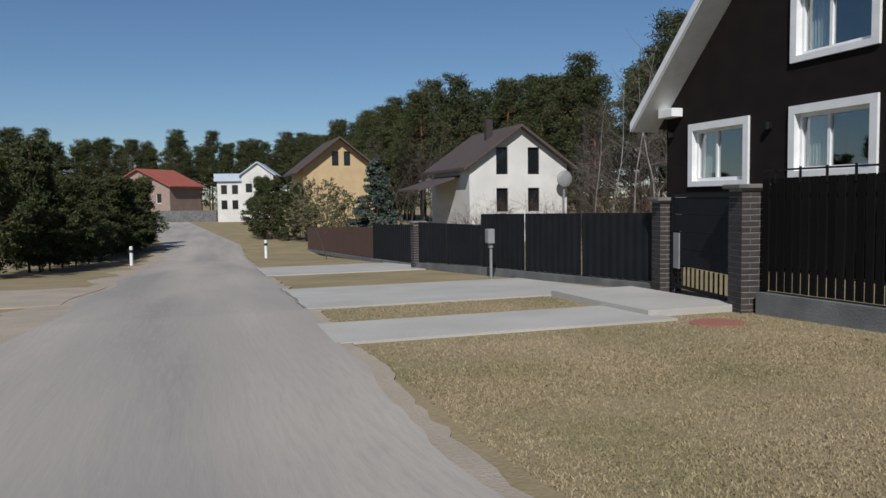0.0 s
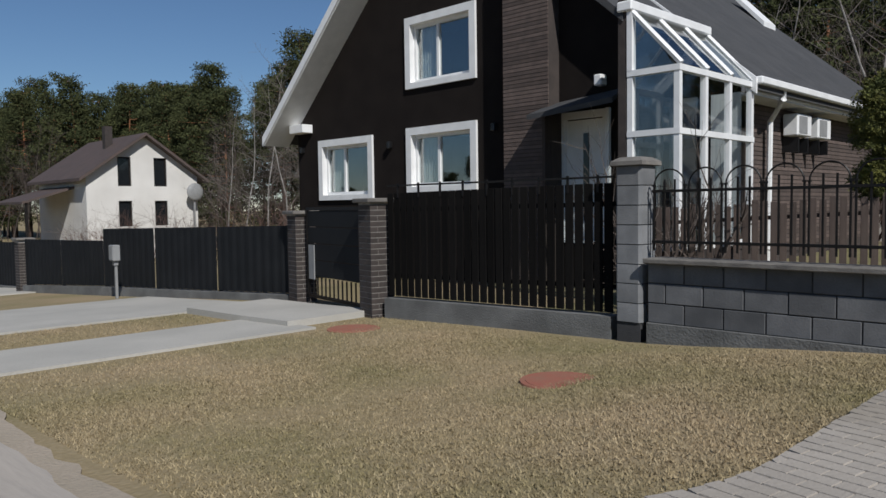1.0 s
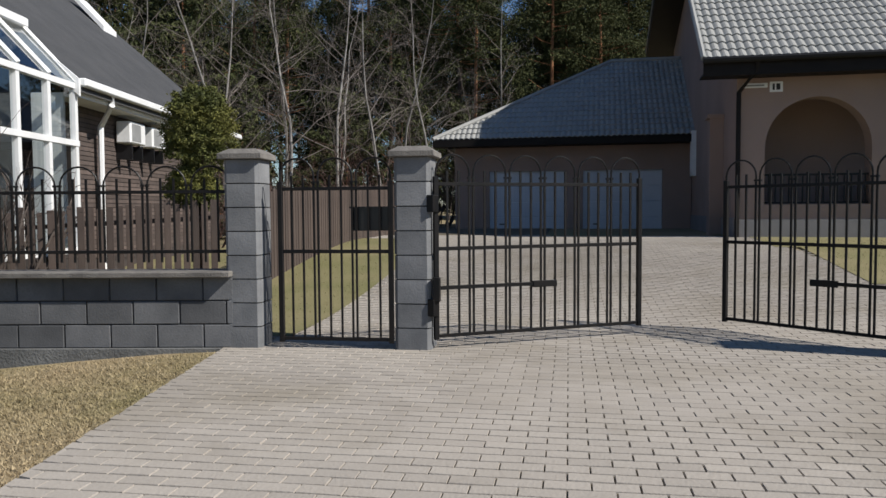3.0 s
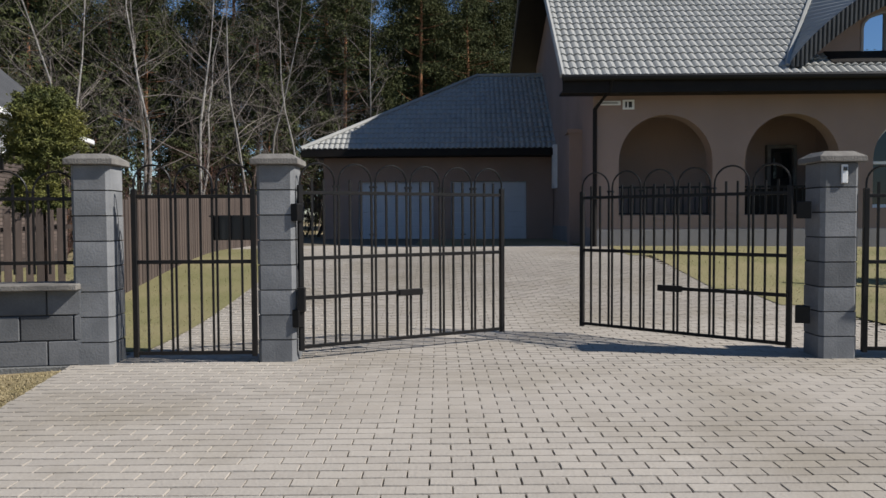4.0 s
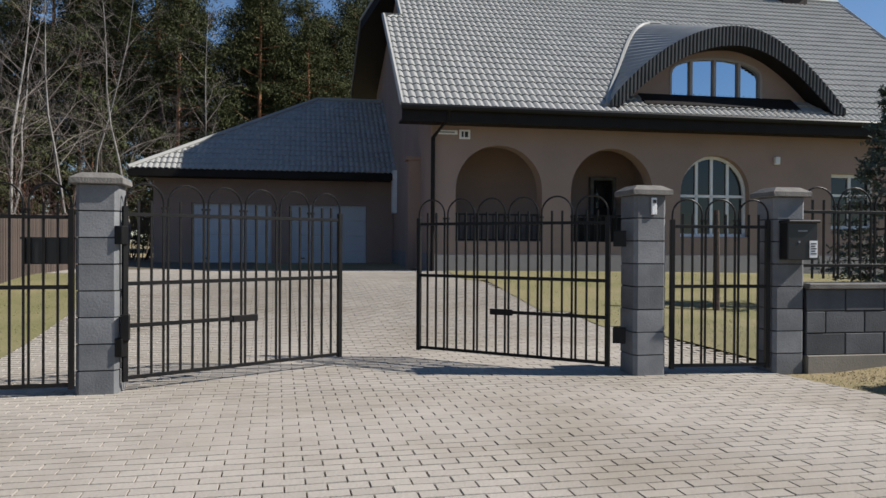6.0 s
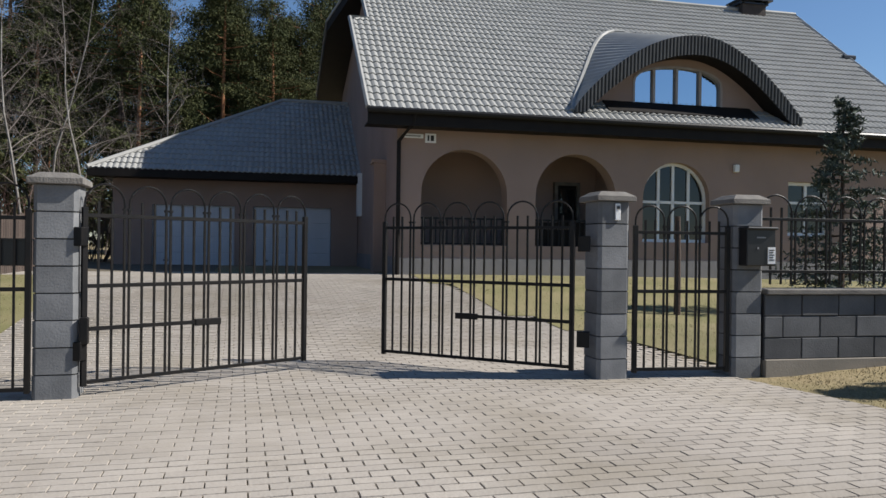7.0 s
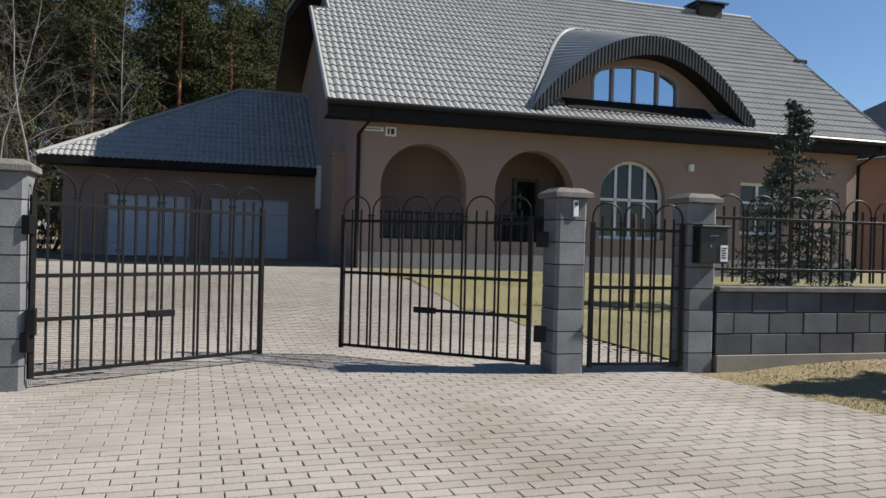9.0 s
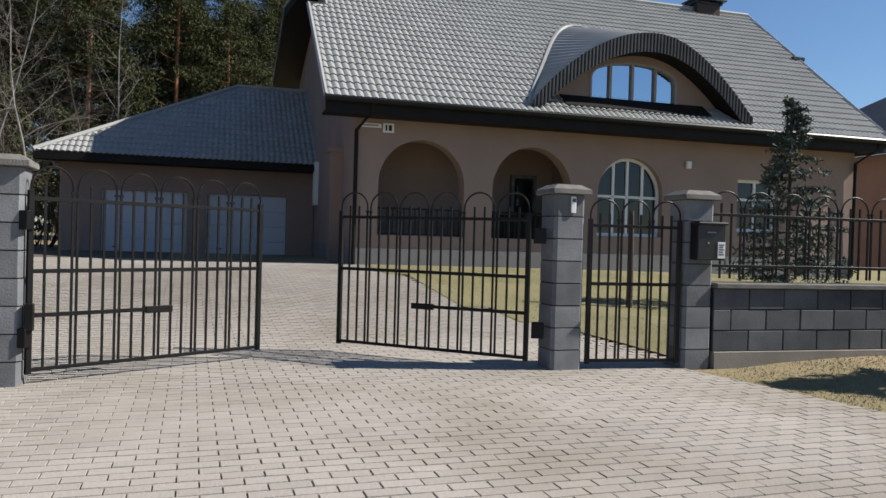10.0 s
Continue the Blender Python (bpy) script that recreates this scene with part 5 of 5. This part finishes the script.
# ---- yards ----
def yard_lawn(name, u0, u1, v0, v1, test):
    vs, fs = [], []
    step = 0.4
    for i in range(int((u1 - u0) / step)):
        for k in range(int((v1 - v0) / step)):
            cs = [GATE_O + GATE_U * (u0 + (i + a) * step) + GATE_V * (v0 + (k + b) * step) for a, b in ((0, 0), (1, 0), (1, 1), (0, 1))]
            mid = (cs[0] + cs[2]) / 2
            if test(mid):
                b = len(vs)
                vs += [(c.x, c.y, level(c.x, c.y) + 0.03) for c in cs]
                fs.append((b, b + 1, b + 2, b + 3))
    return tagged(raw(name, vs, fs, M_LAWN), "short green and straw lawn inside the yard", "lawn", kind="structure")


def off_paving(p):
    return not in_paving(p.x, p.y)


yard_lawn("lawn_left", -7.0, -1.2, 0.5, 12.0, off_paving)
yard_lawn("lawn_right", 4.2, 22.0, 0.5, 12.0, off_paving)


def blades(name, count, place, hgt, material, label, seed):
    rng = np.random.default_rng(seed)
    vs, fs = [], []
    while len(fs) < count:
        p = place(rng)
        if p is None:
            continue
        a, h, w = rng.uniform(0, 6.283), hgt * rng.uniform(0.5, 1.3), 0.0025 + 0.0035 * rng.random()
        dx, dy, lean = math.cos(a) * w, math.sin(a) * w, rng.normal(0, 0.6, 2) * h
        b = len(vs)
        vs += [(p[0] - dx, p[1] - dy, p[2]), (p[0] + dx, p[1] + dy, p[2]), (p[0] + lean[0], p[1] + lean[1], p[2] + h)]
        fs.append((b, b + 1, b + 2))
    return tagged(raw(name, vs, fs, material), label, "grass", kind="stuff")


def verge_spot(rng):
    s, n = rng.uniform(1.7, 11.5), rng.uniform(-0.1, 5.0)
    if rng.random() < 0.45:
        s, n = rng.uniform(1.7, 6.5), rng.uniform(0.3, 5.0)
    if (8.0 < s < 9.7 and n > 1.0) or (s > 8.4 and n < 1.3) or s > 11.2:
        return None
    p = at_sn(s, n)
    return None if in_paving(p.x, p.y) or n > right_edge(s) - 0.15 + 0.25 * rng.random() else p


def corner_spot(rng):
    p = at_sn(rng.uniform(-12.5, -5.3), rng.uniform(0.2, 5.0))
    g = Vector((p.x, p.y)) - EW0
    return None if in_paving(p.x, p.y) or g.dot(EV) > -0.05 else p


def yard_spot(rng):
    q = GATE_O + GATE_U * rng.uniform(-6, 14) + GATE_V * rng.uniform(0.7, 9)
    return None if in_paving(q.x, q.y) else (q.x, q.y, level(q.x, q.y) + 0.02)


blades("grass", 150000, verge_spot, 0.018, M_BLADE, "dry straw-coloured verge grass", 1)
blades("grass", 30000, corner_spot, 0.02, M_BLADE, "dry straw-coloured verge grass", 2)
blades("grass", 30000, yard_spot, 0.03, M_BLADE_G, "short green lawn grass", 3)

# pickets between the yards
board_fence("picket_fence", (4.35, 8.45), (6.75, 6.5), -0.1, 0.05, 1.25, "weathered brown picket fence between the yards", 0.075, 0.03, M_BROWNWOOD, dip=0.03)
board_fence("picket_fence", (6.8, 6.5), (15.5, 11.2), 0.1, 0.5, 1.3, "weathered brown picket fence between the yards", 0.09, 0.025, M_BROWNWOOD, dip=0.02)


# ---- trees ----
def leafy(vs, fs, c, r, count, size, rng, flat=1.0):
    """Small blades of foliage scattered in a clump."""
    for _ in range(count):
        d = rng.normal(0, 0.5, 3)
        p = (c[0] + d[0] * r, c[1] + d[1] * r, c[2] + d[2] * r * flat)
        a, b = rng.normal(0, 1, 3), rng.normal(0, 1, 3)
        a, b = a / (np.linalg.norm(a) + 1e-6) * size, b / (np.linalg.norm(b) + 1e-6) * size * 0.45
        k = len(vs)
        vs += [tuple(p - a * 0.5 - b * 0.5), tuple(p - a * 0.5 + b * 0.5), tuple(p + a * 0.6)]
        fs.append((k, k + 1, k + 2))


def pine(seed, h, low=0.42, spread_=0.2, clumps=190, per=60, size=0.29, needles=None, trunk_r=None):
    rng = np.random.default_rng(seed)
    t = empty("pine_tree", label="tall Scots pine with a dark green crown", category="tree", group="pine wood")
    tr = trunk_r or h * 0.011
    sway = rng.normal(0, 0.15, 2)
    ax = lambda f: Vector((sway[0] * f * f * 3, sway[1] * f * f * 3, h * f))
    cut = low + 0.05
    part("trunk", tube(bmesh.new(), [ax(f) + Vector((0, 0, -0.4 if f == 0 else 0)) for f in (0, 0.15, 0.3, cut)], [tr, tr * 0.85, tr * 0.75, tr * 0.65], 7), M_BARK, t)
    bm = tube(bmesh.new(), [ax(f) for f in (cut, 0.7, 0.85, 0.98)], [tr * 0.65, tr * 0.45, tr * 0.25, 0.02], 6)
    vs, fs = [], []
    for k in range(clumps):
        f = low + (1 - low) * (k + rng.random()) / clumps
        u = (f - low) / (1 - low)
        reach = h * spread_ * (0.35 + 0.75 * math.sin(min(1, u * 1.15 + 0.18) * math.pi) ** 0.8) * (0.35 + 0.75 * rng.random())
        a = rng.uniform(0, 6.283)
        base = ax(f)
        tip = base + Vector((math.cos(a) * reach, math.sin(a) * reach, reach * rng.uniform(-0.1, 0.35)))
        if k % 4 == 0:
            tube(bm, [base, (base + tip) / 2 + Vector((0, 0, -0.1)), tip], [tr * 0.2, tr * 0.13, 0.01], 4)
        leafy(vs, fs, tip, 0.1 + h * 0.035, per, size, rng, 0.55)
    part("bough", bm, M_BARK_UP, t, "orange upper trunk and limbs")
    raw("crown", vs, fs, needles or M_NEEDLE, t)
    return t


def branchy(bm, p, d, length, r, depth, rng, sides, droop=0.0):
    pts, q = [p], p.copy()
    n = 4 if depth > 1 else 3
    for k in range(n):
        d = (d + Vector(rng.normal(0, 0.13, 3)) + Vector((0, 0, droop))).normalized()
        q = q + d * (length / n)
        pts.append(q.copy())
    tube(bm, pts, [r * (1 - 0.75 * k / n) for k in range(n + 1)], sides)
    if depth > 0:
        for k in range((4, 5, 5)[min(2, depth - 1)]):
            f = rng.uniform(0.25, 1.0)
            i = min(n - 1, int(f * n))
            o = pts[i].lerp(pts[i + 1], f * n - i)
            side = Vector(rng.normal(0, 1, 3)).normalized()
            nd = (d * 0.75 + side * 0.75 + Vector((0, 0, 0.18))).normalized()
            branchy(bm, o, nd, length * rng.uniform(0.35, 0.6), r * 0.42, depth - 1, rng, 3, droop)


def bare_tree(seed, h, white=True, limbs=19):
    rng = np.random.default_rng(seed)
    t = empty("birch_tree" if white else "bare_tree", label="bare white-barked birch before leaf" if white else "bare grey-brown deciduous tree", category="tree", group="bare trees")
    pts, q = [], Vector((0, 0, -0.3))
    d = Vector((rng.normal(0, 0.05), rng.normal(0, 0.05), 1))
    for k in range(9):
        pts.append(q.copy())
        d = (d + Vector((rng.normal(0, 0.1), rng.normal(0, 0.1), 0))).normalized()
        q = q + d * (h / 8)
    r0 = h * 0.0054
    part("trunk", tube(bmesh.new(), pts, [r0 * (1 - 0.9 * k / 8) for k in range(9)], 7), M_BIRCH if white else M_TWIG, t)
    bm = bmesh.new()
    for k in range(limbs):
        f = 0.22 + 0.76 * (k + rng.random()) / limbs
        i = min(7, int(f * 8))
        o = pts[i].lerp(pts[i + 1], f * 8 - i)
        a = rng.uniform(0, 6.283)
        nd = Vector((math.cos(a), math.sin(a), rng.uniform(0.5, 1.3))).normalized()
        branchy(bm, o, nd, h * (0.34 - 0.24 * f) * rng.uniform(0.8, 1.2), r0 * (0.42 - 0.25 * f), 2, rng, 4, -0.02)
    part("crown", bm, M_TWIG_PALE if white else M_TWIG, t)
    return t


def shrub(seed, h, material):
    rng = np.random.default_rng(seed)
    t = empty("bare_shrub", label="reddish-brown leafless undergrowth shrub", category="shrub", group="undergrowth")
    bm = bmesh.new()
    for k in range(16):
        a = rng.uniform(0, 6.283)
        branchy(bm, Vector((math.cos(a) * 0.2, math.sin(a) * 0.2, -0.1)), Vector((math.cos(a) * 0.5, math.sin(a) * 0.5, 1)).normalized(), h * rng.uniform(0.6, 1), 0.02, 2, rng, 3)
    part("stem", bm, material, t)
    return t


def conifer(seed, h, w, material, label, name, z_low=0.06, tiers=26, size=0.16, per=14, cat="tree"):
    """A layered young conifer: boughs in tiers, drooping at the tips."""
    rng = np.random.default_rng(seed)
    t = empty(name, label=label, category=cat)
    bm = tube(bmesh.new(), [(0, 0, -0.2), (0, 0, h * 0.5), (0, 0, h)], [h * 0.016, h * 0.01, 0.008], 7)
    vs, fs = [], []
    for k in range(tiers):
        f = z_low + (1 - z_low) * k / tiers
        reach = w * (1 - f) ** 0.85 * rng.uniform(0.8, 1.12) + 0.05
        for j in range(max(5, int(11 * (1 - f)))):
            a = rng.uniform(0, 6.283)
            r = reach * rng.uniform(0.75, 1.15)
            tip = Vector((math.cos(a) * r, math.sin(a) * r, h * f - r * 0.12 + 0.1 * rng.random()))
            if j % 2 == 0:
                tube(bm, [(0, 0, h * f), tip], [h * 0.004, 0.004], 3)
            for q in (0.35, 0.6, 0.8, 1.0):
                leafy(vs, fs, Vector((0, 0, h * f)).lerp(tip, q), 0.07 + 0.05 * reach, per, size, rng, 0.5)
    part("trunk", bm, M_BARK, t)
    raw("crown", vs, fs, material, t)
    return t


def clump_bush(seed, blobs, material, label, name, size, per, cat="shrub", per_r=60):
    rng = np.random.default_rng(seed)
    t = empty(name, label=label, category=cat)
    bm = bmesh.new()
    vs, fs = [], []
    for (x, y, z, r) in blobs:
        tube(bm, [(x * 0.2, y * 0.2, -0.1), (x, y, z)], [0.05, 0.02], 5)
        for k in range(int(per_r * max(0.4, r))):
            d = rng.normal(0, 1, 3)
            d = d / np.linalg.norm(d) * r * rng.uniform(0.55, 1.08)
            leafy(vs, fs, (x + d[0], y + d[1], z + d[2]), r * 0.16, per, size, rng)
    part("stem", bm, M_BARK, t)
    raw("foliage", vs, fs, material, t)
    return t


def set_down(t, x, y, turn=0.0, scale=1.0, first=False, sink=0.0):
    m = Matrix.Translation((x, y, level(x, y) - sink)) @ Matrix.Rotation(turn, 4, "Z")
    if first:
        t.matrix_basis = m @ Matrix.Diagonal((scale, scale, scale, 1))
        return t
    c = copy_thing(t, m)
    c.scale = (scale, scale, scale)
    return c


def plant(kinds, spots):
    used = set()
    rng = random.Random(len(spots))
    for x, y, sc in spots:
        k = rng.randrange(len(kinds))
        set_down(kinds[k], x, y, rng.uniform(0, 6.28), sc, k not in used)
        used.add(k)
    for k in range(len(kinds)):
        if k not in used:
            kinds[k].location = (spots[0][0], spots[0][1] + 3, level(spots[0][0], spots[0][1] + 3))


def belt(path, layers, step, back, rng, smin, smax):
    """Spots along a line of points, in several rows behind one another."""
    out = []
    for (x0, y0), (x1, y1) in zip(path, path[1:]):
        d = Vector((x1 - x0, y1 - y0))
        n = max(1, int(d.length / step))
        for k in range(n):
            for j in range(layers):
                p = Vector((x0, y0)) + d * ((k + rng.random()) / n)
                away = (p - Vector((1, -1))).normalized()
                p = p + away * (j * back + rng.uniform(-1.5, 1.5))
                out.append((p.x, p.y, rng.uniform(smin, smax)))
    return out


TR = random.Random(11)
PINES = [pine(21 + k, h, low) for k, (h, low) in enumerate(((16, 0.22), (17, 0.4), (15, 0.12), (18, 0.45)))]
far_spots = belt([(-170, 95), (-140, 135), (-95, 165), (-60, 135)], 2, 3.0, 6, TR, 0.95, 1.16)
far_spots += belt([(-60, 130), (-37, 97), (-22, 88)], 3, 3.4, 6, TR, 0.85, 1.15) + belt([(-22, 88), (-8, 66)], 3, 3.4, 6, TR, 0.82, 1.02)
far_spots += belt([(-6, 62), (8, 52)], 3, 3.2, 4, TR, 0.74, 0.93) + belt([(8, 52), (20, 47), (34, 41)], 4, 3.2, 4, TR, 0.85, 1.15)
tall_spots = belt([(34, 41), (41, 31), (44, 22), (52, 17)], 5, 2.6, 4, TR, 0.9, 1.2)
plant(PINES, far_spots)
TALL = [pine(31 + k, h, low, 0.17, 150, 110, 0.18) for k, (h, low) in enumerate(((17, 0.42), (18, 0.5), (16, 0.3)))]
plant(TALL, tall_spots)
BIRCHES = [bare_tree(41 + k, h) for k, h in enumerate((12, 11, 13))]
birch_spots = [(17.0, 25.7, 1.0), (18.6, 21.2, 0.95), (19.7, 20.0, 1.05), (22.5, 20.1, 1.0), (21.3, 17.0, 0.9), (27, 20.6, 1.0), (15, 29, 1.1), (23, 24, 1.0), (20.5, 24.5, 1.05), (25, 17.5, 0.95), (18, 31, 1.0), (28, 26, 1.1), (-4.5, 44, 0.95), (-2.0, 40, 0.85), (-1.2, 46, 0.9), (-3.4, 46.5, 1.0), (0.3, 44, 0.95), (1.6, 41, 0.9), (-6.2, 49, 0.9), (3.2, 43, 0.95), (-0.4, 50, 1.0), (30, 17, 1.0)]
plant(BIRCHES, birch_spots)
BARE = [bare_tree(61 + k, h, False) for k, h in enumerate((10, 9))]
plant(BARE, belt([(9, 33), (18, 27), (25, 22), (31, 19)], 2, 3.2, 4, TR, 0.7, 1.15) + belt([(-9, 60), (-3, 48), (4, 42)], 3, 2.7, 3, TR, 0.85, 1.15) + belt([(-70, 128), (-42, 98)], 2, 5, 5, TR, 1.0, 1.3) + belt([(-40, 93), (-27, 82)], 2, 2.6, 3, TR, 1.15, 1.4))
SHRUBS = [shrub(71, 2.6, M_TWIG_RED), shrub(72, 2.2, M_TWIG)]
plant(SHRUBS, belt([(12, 26), (18, 19), (22, 16), (27, 15)], 2, 1.3, 2.0, TR, 0.8, 1.3) + belt([(-7, 38), (-3, 34), (1, 31)], 2, 1.6, 2.5, TR, 0.8, 1.2) + belt([(-12, 38), (-9, 33)], 1, 1.5, 2, TR, 0.8, 1.1) + [(-10.5, 47.5, 1.3), (-8.2, 48.5, 1.2), (-12.4, 46.5, 1.1)])
YOUNG = [pine(81 + k, 6.6, 0.06, 0.30, 150, 60, 0.23) for k in range(2)]
plant(YOUNG, belt([(-20.5, 15.5), (-24, 22), (-31, 32), (-37, 43)], 2, 2.5, 3, TR, 0.6, 0.78) + belt([(10, 40), (22, 34), (32, 30), (40, 22), (46, 16)], 2, 2.6, 4, TR, 0.8, 1.3) + [(-34, 55, 0.75), (-36, 57, 0.8), (-31.5, 53.5, 0.6), (-38, 60, 0.8), (-33, 58, 0.7)])
sp = conifer(91, 5.6, 2.1, M_SPRUCE, "blue-green spruce behind the fence", "spruce_tree", 0.05, 26, 0.26, 14)
set_down(sp, -17.5, 39.5, 0, 1.0, True)
set_down(bare_tree(92, 4.6, False, 9), -16.7, 32.0, 0, 1.0, True)
olive = clump_bush(93, [(0, 0, 2.6, 1.5), (1.6, 0.4, 2.2, 1.3), (-1.5, 0.3, 2.0, 1.2), (0.4, 0.2, 3.9, 1.0)], M_SCRUB, "olive-green young willow scrub", "willow_scrub", 0.3, 5)
set_down(olive, -26.5, 50, 0, 1.0, True)
set_down(olive, -29.5, 53, 2.0, 1.05)
set_down(olive, -23.0, 47, 4.0, 0.85)
th = clump_bush(95, [(-0.04, 0.06, 1.32, 0.25), (0.02, 0, 1.84, 0.32), (0, 0.02, 2.06, 0.33), (0, 0, 2.24, 0.25)], M_THUJA, "clipped yellow-green thuja on a bare stem", "thuja", 0.034, 60, per_r=620)
set_down(th, 6.67, 6.82, 0, 1.0, True)
th.scale = (1.25, 1.25, 1.03)
th.location.z = 0.1
part("stem", tube(bmesh.new(), [(0, 0, -0.2), (0.02, 0, 0.9)], 0.04, 6), M_BARK, th)
ys = conifer(97, 3.7, 1.12, M_SPRUCE, "young blue-green spruce on the lawn", "spruce_tree", 0.13, 25, 0.1, 11)
set_down(ys, 14.85, -4.9, 0, 1.0, True)
gs = conifer(99, 3.3, 1.35, M_SPRUCE, "young spruce on the roadside grass", "spruce_tree", 0.06, 24, 0.14, 12)
set_down(gs, 8.7, -6.6, 0, 1.0, True)
pl = empty("garden_post", label="dark wooden post standing on the lawn", category="post")
part("shaft", tube(bmesh.new(), [(0, 0, -0.1), (0.01, 0, 0.8), (0.0, 0.01, 1.6)], [0.055, 0.05, 0.042], 8), M_BARK, pl)
set_down(pl, 13.67, -2.18, 0, 1.0, True)
qs = shrub(98, 1.5, M_TWIG)
set_down(qs, 4.6, 8.2, 0, 1.25, True)

# ---- single paving blocks nearest the gate, and the rest of the paving ----
raw("paving", PAVE_V, PAVE_F, M_PAVER, pavement)["kind"] = "stuff"
bm = bmesh.new()
box(bm, -0.0975, -0.0455, -0.03, 0.0975, 0.0455, 0.0)
tops = [e for e in bm.edges if all(v.co.z > -0.001 for v in e.verts)]
bmesh.ops.bevel(bm, geom=tops, offset=0.0025, segments=1, affect="EDGES")
pb = None
turn_m = Matrix.Rotation(math.atan2(GATE_U.y, GATE_U.x), 4, "Z")
for p, z in PAVE_NEAR[:300]:
    mm = Matrix.Translation((p.x, p.y, z)) @ turn_m
    if pb is None:
        pb = part("paving_block", bm, M_PAVER, pavement)
        pb.matrix_basis = mm
    else:
        share("paving_block", pb, mm, pavement)
